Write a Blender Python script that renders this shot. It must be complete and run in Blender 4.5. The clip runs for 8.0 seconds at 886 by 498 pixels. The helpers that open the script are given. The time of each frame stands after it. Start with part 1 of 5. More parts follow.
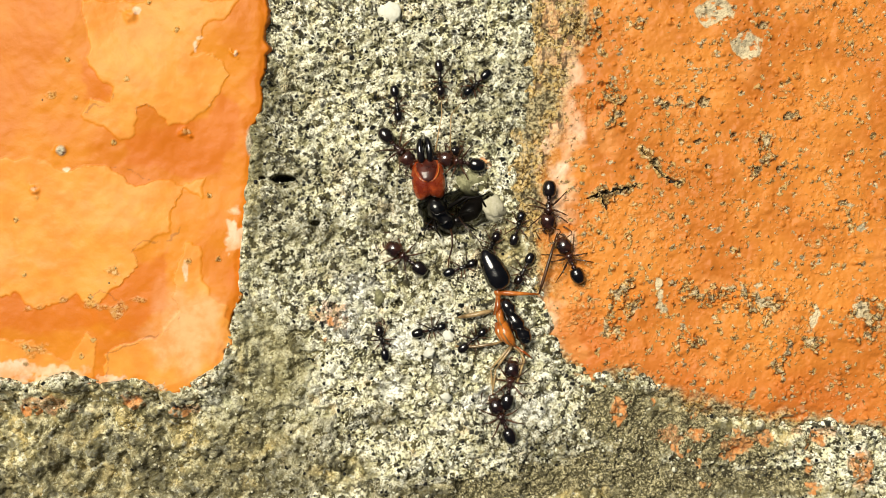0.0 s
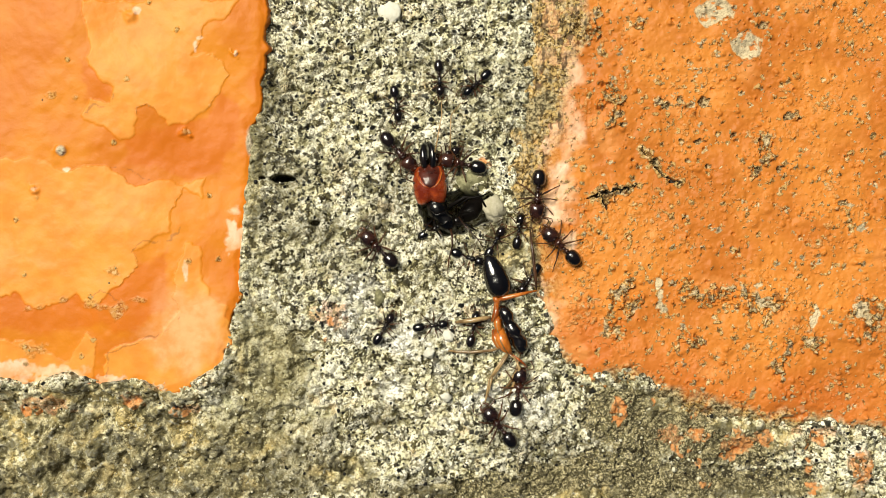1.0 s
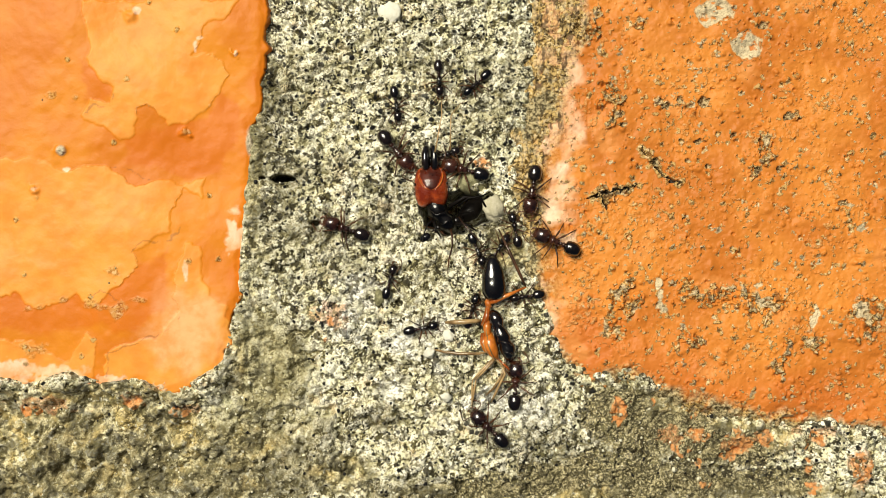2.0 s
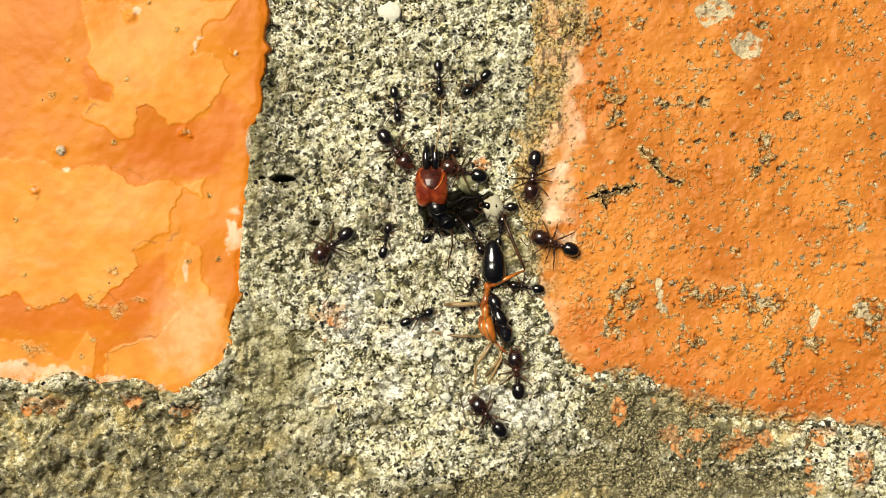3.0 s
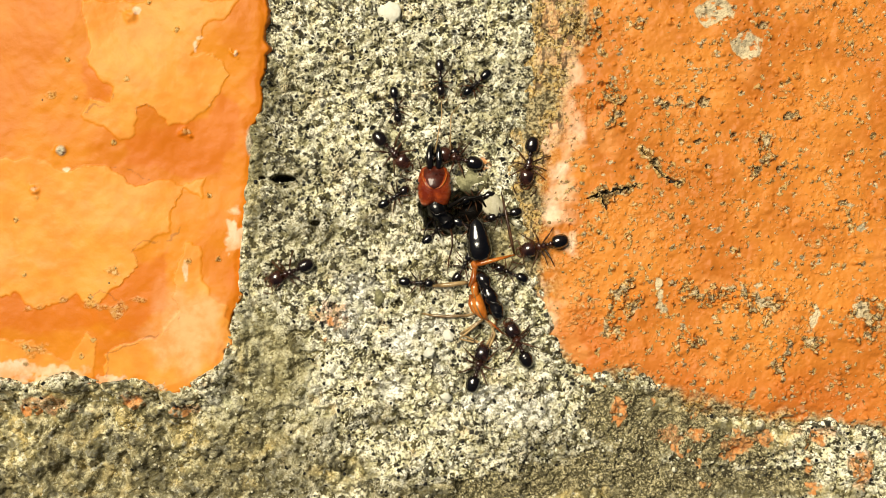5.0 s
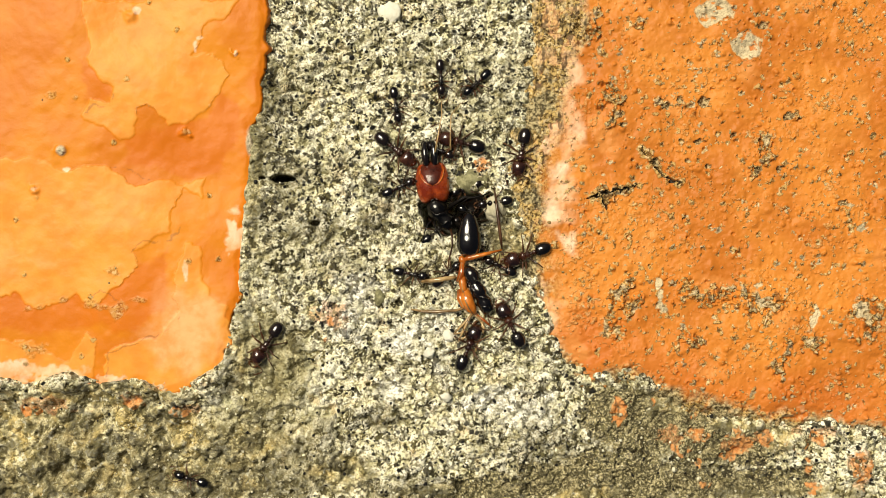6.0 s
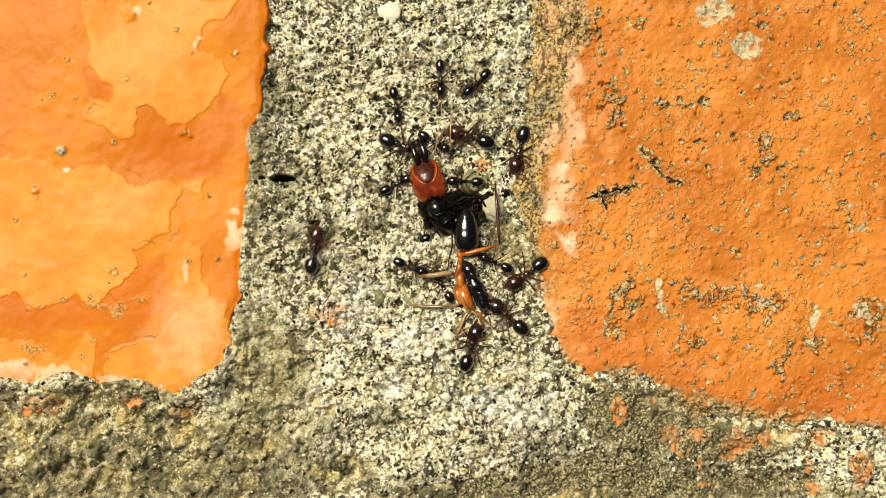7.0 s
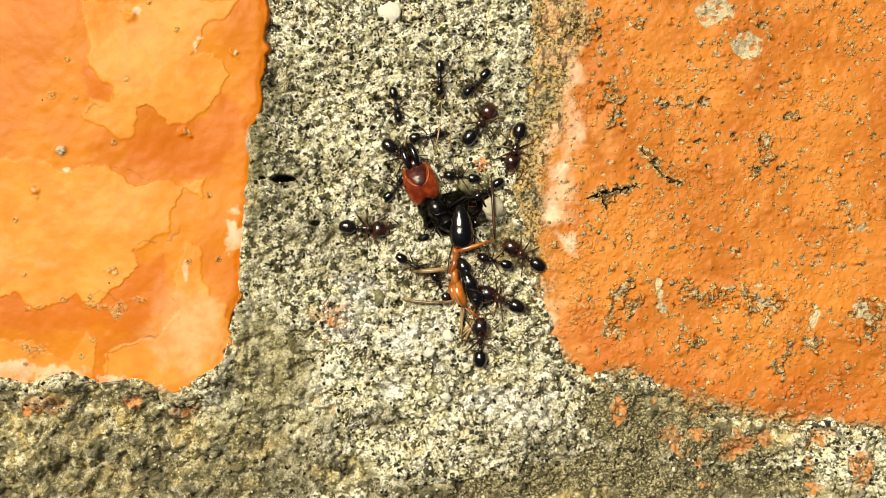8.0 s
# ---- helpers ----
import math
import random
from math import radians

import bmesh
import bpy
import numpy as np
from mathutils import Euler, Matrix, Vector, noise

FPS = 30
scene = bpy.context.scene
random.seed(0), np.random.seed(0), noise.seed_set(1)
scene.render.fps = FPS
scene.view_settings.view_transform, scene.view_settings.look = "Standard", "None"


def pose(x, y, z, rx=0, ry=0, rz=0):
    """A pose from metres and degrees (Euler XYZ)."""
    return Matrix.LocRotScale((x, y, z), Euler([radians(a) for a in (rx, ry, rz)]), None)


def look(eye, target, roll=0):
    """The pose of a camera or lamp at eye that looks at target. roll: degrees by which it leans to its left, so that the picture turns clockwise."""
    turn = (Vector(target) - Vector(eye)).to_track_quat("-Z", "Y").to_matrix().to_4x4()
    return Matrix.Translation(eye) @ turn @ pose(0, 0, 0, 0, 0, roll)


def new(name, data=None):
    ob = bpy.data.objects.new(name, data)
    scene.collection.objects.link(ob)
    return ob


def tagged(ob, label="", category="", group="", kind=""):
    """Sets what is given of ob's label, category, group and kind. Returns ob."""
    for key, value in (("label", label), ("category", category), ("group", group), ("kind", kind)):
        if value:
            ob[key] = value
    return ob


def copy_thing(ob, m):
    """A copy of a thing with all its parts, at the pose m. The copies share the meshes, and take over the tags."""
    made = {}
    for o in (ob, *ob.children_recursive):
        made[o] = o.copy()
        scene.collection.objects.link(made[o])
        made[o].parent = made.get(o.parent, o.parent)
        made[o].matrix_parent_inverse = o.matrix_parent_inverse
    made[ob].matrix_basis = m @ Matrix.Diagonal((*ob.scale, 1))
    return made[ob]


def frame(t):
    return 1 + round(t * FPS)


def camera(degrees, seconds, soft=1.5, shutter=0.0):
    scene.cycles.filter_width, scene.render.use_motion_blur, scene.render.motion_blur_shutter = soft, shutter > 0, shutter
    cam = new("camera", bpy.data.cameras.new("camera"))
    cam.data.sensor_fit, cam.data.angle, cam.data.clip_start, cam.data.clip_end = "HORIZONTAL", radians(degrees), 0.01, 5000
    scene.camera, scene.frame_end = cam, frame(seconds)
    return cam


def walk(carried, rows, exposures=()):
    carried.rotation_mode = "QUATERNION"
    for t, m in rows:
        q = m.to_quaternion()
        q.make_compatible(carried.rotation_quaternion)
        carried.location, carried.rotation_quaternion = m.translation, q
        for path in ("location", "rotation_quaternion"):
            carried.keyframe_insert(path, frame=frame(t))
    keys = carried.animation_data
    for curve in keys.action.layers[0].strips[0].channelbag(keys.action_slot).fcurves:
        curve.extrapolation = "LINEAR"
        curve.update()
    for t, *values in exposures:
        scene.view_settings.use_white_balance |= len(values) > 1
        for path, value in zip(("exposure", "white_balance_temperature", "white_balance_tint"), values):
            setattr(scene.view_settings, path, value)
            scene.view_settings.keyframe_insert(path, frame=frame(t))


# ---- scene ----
MM = 0.001
HEIGHT = 82.42                      # camera above the wall face, millimetres
cam = camera(40, 8.0, soft=0.78, shutter=0.5)
walk(cam, [(0.0, pose(0, 0, HEIGHT * MM)), (8.0, pose(0, 0, HEIGHT * MM))], 
     exposures=[(0.0, 0.36, 6130, 10), (1.5, 0.36, 6260, 10), (3.5, 0.35, 6460, 10), (4.2, 0.35, 6620, 10), (8.0, 0.35, 6620, 10)])

# ---- daylight: bright overcast with a broad soft sun ----
SUN_FROM = Vector((-0.34, 0.36, 0.87)).normalized()
world = bpy.data.worlds.new("overcast_day")
scene.world = world
world.use_nodes = True
wn = world.node_tree.nodes
sky = wn.new("ShaderNodeTexSky")
sky.sky_type = "NISHITA"
sky.sun_disc = False
sky.sun_elevation = math.asin(SUN_FROM.z)
sky.sun_rotation = math.atan2(SUN_FROM.x, SUN_FROM.y)
sky.air_density, sky.dust_density = 1.0, 6.0
world.node_tree.links.new(sky.outputs["Color"], wn["Background"].inputs["Color"])
wn["Background"].inputs["Strength"].default_value = 0.018
sun = new("sun", bpy.data.lights.new("sun", "SUN"))
sun.data.energy, sun.data.angle, sun.data.color = 4.0, radians(30), (1.0, 0.925, 0.72)
sun.matrix_world = look(SUN_FROM, (0, 0, 0))


# ---- numeric noise ----
def hash2(ix, iy, seed):
    v = np.sin(ix * 127.1 + iy * 311.7 + seed * 74.7) * 43758.5453
    return v - np.floor(v)


def vnoise(x, y, size, seed):
    """Smooth noise of one scale, -1 to 1; lengths in millimetres."""
    x, y = x / size + seed * 17.31, y / size - seed * 9.73
    ix, iy = np.floor(x), np.floor(y)
    fx, fy = x - ix, y - iy
    fx, fy = fx * fx * (3 - 2 * fx), fy * fy * (3 - 2 * fy)
    a, b = hash2(ix, iy, seed), hash2(ix + 1, iy, seed)
    c, d = hash2(ix, iy + 1, seed), hash2(ix + 1, iy + 1, seed)
    return 2 * (a + (b - a) * fx + (c - a) * fy + (a - b - c + d) * fx * fy) - 1


def fbm(x, y, size, seed, octaves=4):
    total, gain = 0.0, 0.5
    for k in range(octaves):
        total = total + gain * vnoise(x, y, size / 2 ** k, seed + k * 3)
        gain *= 0.5
    return total


def cells(x, y, size, seed):
    """Distance to the nearest of scattered points in units of size, to the second nearest, and the nearest one's random number."""
    x, y = x / size, y / size
    ix, iy = np.floor(x), np.floor(y)
    d1, d2, who = np.full(x.shape, 9.0), np.full(x.shape, 9.0), np.zeros(x.shape)
    for ox in (-1, 0, 1):
        for oy in (-1, 0, 1):
            cx, cy = ix + ox, iy + oy
            d = np.hypot(cx + hash2(cx, cy, seed) - x, cy + hash2(cx, cy, seed + 5) - y)
            near = d < d1
            d2 = np.where(near, d1, np.minimum(d2, d))
            who = np.where(near, hash2(cx, cy, seed + 11), who)
            d1 = np.where(near, d, d1)
    return d1, d2, who


def kept(field):
    """Remember a field over the last grid, so that relief and stains share it."""
    store = {}

    def run(x, y):
        if store.get("x") is not x or store.get("y") is not y:
            store.update(x=x, y=y, value=field(x, y))
        return store["value"]
    return run


def step(a, b, v):
    u = np.clip((v - a) / (b - a), 0, 1)
    return u * u * (3 - 2 * u)


def inside(x, y, ring):
    """Signed distance to a closed outline, positive within."""
    best, odd = np.full(x.shape, 1e9), np.zeros(x.shape, bool)
    for (ax, ay), (bx, by) in zip(ring, ring[1:] + ring[:1]):
        ex, ey = bx - ax, by - ay
        u = np.clip(((x - ax) * ex + (y - ay) * ey) / (ex * ex + ey * ey), 0, 1)
        best = np.minimum(best, np.hypot(x - ax - u * ex, y - ay - u * ey))
        if ay != by:
            odd ^= ((ay > y) != (by > y)) & (x < ex * (y - ay) / (by - ay) + ax)
    return np.where(odd, best, -best)


def along(x, y, line):
    """Distance to an open line."""
    best = np.full(x.shape, 1e9)
    for (ax, ay), (bx, by) in zip(line, line[1:]):
        ex, ey = bx - ax, by - ay
        u = np.clip(((x - ax) * ex + (y - ay) * ey) / (ex * ex + ey * ey), 0, 1)
        best = np.minimum(best, np.hypot(x - ax - u * ex, y - ay - u * ey))
    return best


def blob(x, y, cx, cy, rx, ry):
    return np.exp(-(((x - cx) / rx) ** 2 + ((y - cy) / ry) ** 2))


# ---- plan of the wall face, millimetres ----
LEFT_RING = [(-12.02, 115.66), (-11.98, 15.63), (-11.98, 12.59), (-12.4, 9.74), (-12.97, 8.33), (-12.74, 6.81), (-13.08, 4.22), (-13.35, 0.61), (-13.58, -3), (-14.26, -5.67), (-14.45, -7.38), (-15.37, -8.41), (-17.72, -9.47), (-18.98, -9.85), (-20.69, -8.86), (-22.59, -9.17), (-25.25, -8.56), (-27.54, -9.17), (-29.82, -8.94), (-227.59, -9.85), (-227.59, 115.66)]
RIGHT_RING = [(5.36, 115.52), (5.74, 16.75), (5.74, 12.57), (5.24, 9.15), (4.86, 5.36), (5.36, 2.32), (5.55, -0.53), (6.5, -3), (6.76, -4.9), (7.64, -7.56), (9.91, -9.15), (12.38, -8.32), (15.04, -9.61), (19.6, -11.21), (25.3, -11.81), (29.78, -12.57), (38.59, -13.64), (198.14, -25.03), (198.14, 115.52)]
HOLE = [(1.84, 2.72, 1.45, 1.34), (0.54, 2.18, 1.76, 1.19), (-0.54, 2.56, 1.15, 0.77), (-11.06, 4.78, 1.07, 0.23), (-8.57, 1.76, 0.42, 0.23)]


def mortar_base(x, y):
    """Smooth height of the mortar bed."""
    z = 0.35 * vnoise(x, y, 9.0, 3) + 0.22 * vnoise(x, y, 3.6, 8)
    z = z - 0.5 * step(-6.5, -13, y) * step(-2, -14, x)
    for k, (cx, cy, rx, ry) in enumerate(HOLE):
        rho = np.hypot((x - cx) / rx, (y - cy) / ry) + (0.25 if k < 3 else 0.5) * vnoise(x, y, 0.6, 18)
        z = z - (9.5, 7.0, 3.0, 3.2, 1.4)[k] * step(1.15, 0.65, rho)
    return z


@kept
def edge_left(x, y):
    return inside(x + 0.5 * fbm(x, y, 1.1, 21, 5), y + 0.5 * fbm(x, y, 1.1, 27, 5), LEFT_RING)


@kept
def edge_right(x, y):
    return inside(x + 0.5 * fbm(x, y, 1.6, 31), y + 0.5 * fbm(x, y, 1.6, 37), RIGHT_RING)


def level(x, y):
    """Height of the face on which the insects walk."""
    x, y = np.array([float(x)]), np.array([float(y)])
    z = mortar_base(x, y)
    z = np.maximum(z, 0.5 - 1.6 * step(0.06, -0.30, inside(x, y, LEFT_RING)))
    z = np.maximum(z, 0.55 - 1.0 * step(1.6, -1.2, inside(x, y, RIGHT_RING)))
    return float(z[0])


# ---- materials ----
def nodes_of(name):
    m = bpy.data.materials.new(name)
    m.use_nodes = True
    t = m.node_tree
    return m, t.nodes, t.links, t.nodes["Principled BSDF"]


def attr(n, name):
    a = n.new("ShaderNodeAttribute")
    a.attribute_name = name
    return a.outputs["Fac"]


def tex_noise(n, l, vec, scale, detail=4, rough=0.6):
    t = n.new("ShaderNodeTexNoise")
    t.inputs["Scale"].default_value, t.inputs["Detail"].default_value = scale, detail
    t.inputs["Roughness"].default_value = rough
    l.new(vec, t.inputs["Vector"])
    return t.outputs["Fac"]


def tex_cells(n, l, vec, scale):
    t = n.new("ShaderNodeTexVoronoi")
    t.inputs["Scale"].default_value = scale
    l.new(vec, t.inputs["Vector"])
    return t.outputs["Distance"], t.outputs["Color"]


def band(n, l, v, a, b, lo=0.0, hi=1.0):
    r = n.new("ShaderNodeMapRange")
    r.interpolation_type = "SMOOTHSTEP"
    r.inputs["From Min"].default_value, r.inputs["From Max"].default_value = a, b
    r.inputs["To Min"].default_value, r.inputs["To Max"].default_value = lo, hi
    l.new(v, r.inputs["Value"])
    return r.outputs["Result"]


def mix(n, l, fac, a, b):
    m = n.new("ShaderNodeMix")
    m.data_type = "RGBA"
    for socket, v in ((m.inputs[0], fac), (m.inputs[6], a), (m.inputs[7], b)):
        if isinstance(v, (int, float)):
            socket.default_value = v
        elif isinstance(v, tuple):
            socket.default_value = (*v, 1)
        else:
            l.new(v, socket)
    return m.outputs[2]


def calc(n, l, op, a, b=0.0):
    m = n.new("ShaderNodeMath")
    m.operation = op
    for socket, v in zip(m.inputs, (a, b)):
        if isinstance(v, (int, float)):
            socket.default_value = v
        else:
            l.new(v, socket)
    return m.outputs[0]


def bump(n, l, bsdf, height, strength, distance):
    b = n.new("ShaderNodeBump")
    b.inputs["Strength"].default_value, b.inputs["Distance"].default_value = strength, distance
    l.new(height, b.inputs["Height"])
    l.new(b.outputs["Normal"], bsdf.inputs["Normal"])


def place(n):
    g = n.new("ShaderNodeNewGeometry")
    return g.outputs["Position"]


def specks(n, l, p, scale, wobble, low, high, share):
    """Scattered dark mineral specks of uneven size and outline."""
    t = n.new("ShaderNodeTexNoise")
    t.inputs["Scale"].default_value, t.inputs["Detail"].default_value = scale * 1.6, 2
    l.new(p, t.inputs["Vector"])
    v = n.new("ShaderNodeVectorMath")
    v.operation = "MULTIPLY_ADD"
    l.new(t.outputs["Color"], v.inputs[0])
    v.inputs[1].default_value = (wobble, wobble, wobble)
    l.new(p, v.inputs[2])
    d, col = tex_cells(n, l, v.outputs[0], scale)
    rgb = n.new("ShaderNodeSeparateColor")
    l.new(col, rgb.inputs[0])
    size = band(n, l, rgb.outputs[1], 0, 1, low, high)
    spot = band(n, l, calc(n, l, "DIVIDE", d, size), 0.85, 1.1, 1, 0)
    return calc(n, l, "MULTIPLY", spot, calc(n, l, "LESS_THAN", rgb.outputs[0], share))


def mortar_material():
    m, n, l, s = nodes_of("sandy_mortar")
    p = place(n)
    coarse, mid, fine = tex_noise(n, l, p, 300), tex_noise(n, l, p, 1300, 5), tex_noise(n, l, p, 6000, 4)
    # grain is low at lump boundaries, so the darker colour lies along the crevices
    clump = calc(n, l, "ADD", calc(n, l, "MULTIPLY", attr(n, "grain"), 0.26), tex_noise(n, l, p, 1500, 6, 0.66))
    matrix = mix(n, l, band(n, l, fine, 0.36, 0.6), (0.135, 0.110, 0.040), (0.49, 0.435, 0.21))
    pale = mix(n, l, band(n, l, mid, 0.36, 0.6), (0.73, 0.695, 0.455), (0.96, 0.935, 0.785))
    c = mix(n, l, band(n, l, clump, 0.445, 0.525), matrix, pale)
    c = mix(n, l, band(n, l, tex_noise(n, l, p, 620, 4), 0.56, 0.69, 0, 0.55), c, (0.68, 0.49, 0.25))
    c = mix(n, l, band(n, l, tex_noise(n, l, p, 460, 5), 0.57, 0.66, 0, 0.4), c, (0.37, 0.39, 0.235))
    c = mix(n, l, band(n, l, coarse, 0.5, 0.7, 0, 0.2), c, (0.36, 0.335, 0.21))
    c = mix(n, l, calc(n, l, "MULTIPLY", attr(n, "olive"), 0.55), c, mix(n, l, band(n, l, mid, 0.4, 0.62), (0.24, 0.22, 0.125), (0.60, 0.57, 0.39)))
    c = mix(n, l, attr(n, "chalk"), c, mix(n, l, band(n, l, mid, 0.38, 0.58), (0.66, 0.64, 0.52), (0.95, 0.945, 0.89)))
    mud_rim = mix(n, l, band(n, l, tex_noise(n, l, p, 1300, 2), 0.40, 0.62), (0.20, 0.165, 0.062), (0.76, 0.68, 0.40))
    mud_rim = mix(n, l, band(n, l, tex_noise(n, l, p, 3000, 3), 0.36, 0.54, 0.6, 0), mud_rim, (0.13, 0.105, 0.046))
    tone = tex_noise(n, l, p, 760, 3)
    mud_rim = mix(n, l, band(n, l, tone, 0.5, 0.66, 0, 0.8), mud_rim, (0.58, 0.43, 0.15))
    mud_rim = mix(n, l, band(n, l, tex_noise(n, l, p, 1900, 2), 0.60, 0.68, 0, 0.9), mud_rim, (0.80, 0.78, 0.64))
    # low tone and hue paint dark crevices and shaded hollows into the ground colour
    mud_rim = mix(n, l, band(n, l, tone, 0.42, 0.49, 0.9, 0), mud_rim, (0.045, 0.038, 0.018))
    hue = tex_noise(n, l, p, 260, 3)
    mud_rim = mix(n, l, band(n, l, hue, 0.32, 0.42, 0.5, 0), mud_rim, mix(n, l, band(n, l, fine, 0.4, 0.6), (0.055, 0.058, 0.05), (0.26, 0.265, 0.225)))
    silt_rim = mix(n, l, band(n, l, mid, 0.38, 0.62), (0.22, 0.20, 0.10), (0.46, 0.425, 0.25))
    silt_rim = mix(n, l, band(n, l, fine, 0.40, 0.56, 0.75, 0), silt_rim, (0.19, 0.165, 0.085))
    silt_rim = mix(n, l, band(n, l, tone, 0.36, 0.44, 0.7, 0), silt_rim, (0.12, 0.11, 0.06))
    mud_rim = mix(n, l, attr(n, "silt_rim"), mud_rim, silt_rim)
    c = mix(n, l, attr(n, "mud_rim"), c, mud_rim)
    moss = mix(n, l, band(n, l, tex_noise(n, l, p, 5600, 3, 0.7), 0.45, 0.58), (0.024, 0.021, 0.009), (0.58, 0.51, 0.30))
    moss = mix(n, l, band(n, l, mid, 0.54, 0.66, 0, 0.5), moss, (0.36, 0.30, 0.16))
    c = mix(n, l, attr(n, "moss"), c, moss)
    c = mix(n, l, calc(n, l, "MULTIPLY", calc(n, l, "MULTIPLY", attr(n, "grime_shade"), band(n, l, attr(n, "moss"), 0, 1, 1, 0.45)), band(n, l, mid, 0.3, 0.62, 1, 0.4)), c, mix(n, l, band(n, l, fine, 0.45, 0.65), (0.04, 0.037, 0.022), (0.20, 0.18, 0.11)))
    c = mix(n, l, attr(n, "rust"), c, mix(n, l, band(n, l, fine, 0.4, 0.6), (0.40, 0.17, 0.06), (0.66, 0.29, 0.11)))
    clean = band(n, l, calc(n, l, "MAXIMUM", calc(n, l, "MULTIPLY", attr(n, "chalk"), 0.6), calc(n, l, "MAXIMUM", attr(n, "silt_rim"), attr(n, "mud_rim"))), 0, 1, 1, 0.5)
    # gaps and crevices drawn dark by noise, adding shade the relief lacks
    c = mix(n, l, calc(n, l, "MULTIPLY", band(n, l, fine, 0.40, 0.52, 0.75, 0), clean), c, (0.22, 0.18, 0.08))
    c = mix(n, l, calc(n, l, "MULTIPLY", band(n, l, tex_noise(n, l, p, 1500, 5, 0.62), 0.42, 0.445, 0.95, 0), clean), c, (0.035, 0.03, 0.016))
    c = mix(n, l, calc(n, l, "MULTIPLY", band(n, l, tex_noise(n, l, p, 2400, 5, 0.68), 0.42, 0.47, 0.75, 0), clean), c, (0.13, 0.115, 0.05))
    c = mix(n, l, attr(n, "flake"), c, mix(n, l, band(n, l, mid, 0.35, 0.65), (0.60, 0.22, 0.05), (0.70, 0.33, 0.12)))
    seam = tex_noise(n, l, p, 820, 5, 0.62)
    seam = band(n, l, calc(n, l, "ABSOLUTE", calc(n, l, "SUBTRACT", seam, 0.5)), 0.006, 0.028, 0.95, 0)
    seam = calc(n, l, "MULTIPLY", seam, band(n, l, tex_noise(n, l, p, 400, 3), 0.42, 0.6))
    c = mix(n, l, calc(n, l, "MULTIPLY", seam, clean), c, (0.05, 0.038, 0.016))
    big = specks(n, l, p, 1900, 0.00022, 0.13, 0.38, 0.92)
    tiny = specks(n, l, p, 3700, 0.00012, 0.14, 0.40, 0.55)
    dots = calc(n, l, "MULTIPLY", calc(n, l, "MAXIMUM", big, tiny), attr(n, "speck"))
    c = mix(n, l, dots, c, mix(n, l, band(n, l, tex_noise(n, l, p, 1700, 2), 0.55, 0.7), (0.008, 0.008, 0.008), (0.07, 0.07, 0.06)))
    l.new(c, s.inputs["Base Color"])
    l.new(band(n, l, dots, 0, 1, 0.85, 0.7), s.inputs["Roughness"])
    relief = calc(n, l, "MULTIPLY", calc(n, l, "ADD", mid, calc(n, l, "MULTIPLY", fine, 0.75)), band(n, l, attr(n, "mud_rim"), 0, 1, 1, 0.85))
    bump(n, l, s, relief, 0.8, 0.00016)
    s.inputs["Specular IOR Level"].default_value = 0.2
    return m


def brick_material(name, low, high, coat, wrinkle, gloss, tan):
    m, n, l, s = nodes_of(name)
    p = place(n)
    coarse, mid, fine = tex_noise(n, l, p, 130), tex_noise(n, l, p, 700, 5), tex_noise(n, l, p, 5000, 3)
    crumbs = mix(n, l, band(n, l, fine, 0.40, 0.57), (0.065, 0.046, 0.016), (0.52, 0.37, 0.14))
    crumbs = mix(n, l, band(n, l, tex_noise(n, l, p, 3300, 4), 0.54, 0.61, 0, 0.9), crumbs, (0.70, 0.56, 0.32))
    c = mix(n, l, band(n, l, coarse, 0.38, 0.62), low, high)
    c = mix(n, l, band(n, l, mid, 0.45, 0.75, 0, 0.35), c, low)
    c = mix(n, l, attr(n, "redder"), c, (low[0] * 0.98, low[1] * 0.80, low[2]))
    c = mix(n, l, attr(n, "coat"), c, mix(n, l, band(n, l, mid, 0.3, 0.7), coat, (coat[0] * 0.93, coat[1] * 0.80, coat[2] * 0.7)))
    c = mix(n, l, attr(n, "fade_glint"), c, mix(n, l, band(n, l, mid, 0.35, 0.7), (0.84, 0.60, 0.42), (0.74, 0.38, 0.18)))
    c = mix(n, l, attr(n, "dirt"), c, crumbs)
    c = mix(n, l, attr(n, "bare"), c, mix(n, l, band(n, l, calc(n, l, "ADD", calc(n, l, "MULTIPLY", mid, 0.6), calc(n, l, "MULTIPLY", fine, 0.4)), 0.38, 0.58), tuple(v * 0.5 for v in tan), tan))
    lichen = mix(n, l, band(n, l, tex_noise(n, l, p, 4200, 3, 0.7), 0.40, 0.60), (0.05, 0.04, 0.018), (0.48, 0.40, 0.225))
    c = mix(n, l, attr(n, "lichen"), c, lichen)
    c = mix(n, l, attr(n, "crack"), c, (0.03, 0.022, 0.015))
    l.new(c, s.inputs["Base Color"])
    rough = calc(n, l, "MAXIMUM", calc(n, l, "MAXIMUM", attr(n, "bare"), attr(n, "lichen")), attr(n, "dirt"))
    l.new(band(n, l, rough, 0, 1, gloss, 0.9), s.inputs["Roughness"])
    s.inputs["Specular IOR Level"].default_value = 0.16
    bump(n, l, s, calc(n, l, "ADD", calc(n, l, "MULTIPLY", mid, wrinkle), calc(n, l, "MULTIPLY", fine, calc(n, l, "ADD", calc(n, l, "MULTIPLY", rough, 2.2), 0.2))), 0.6, 0.00012)
    return m


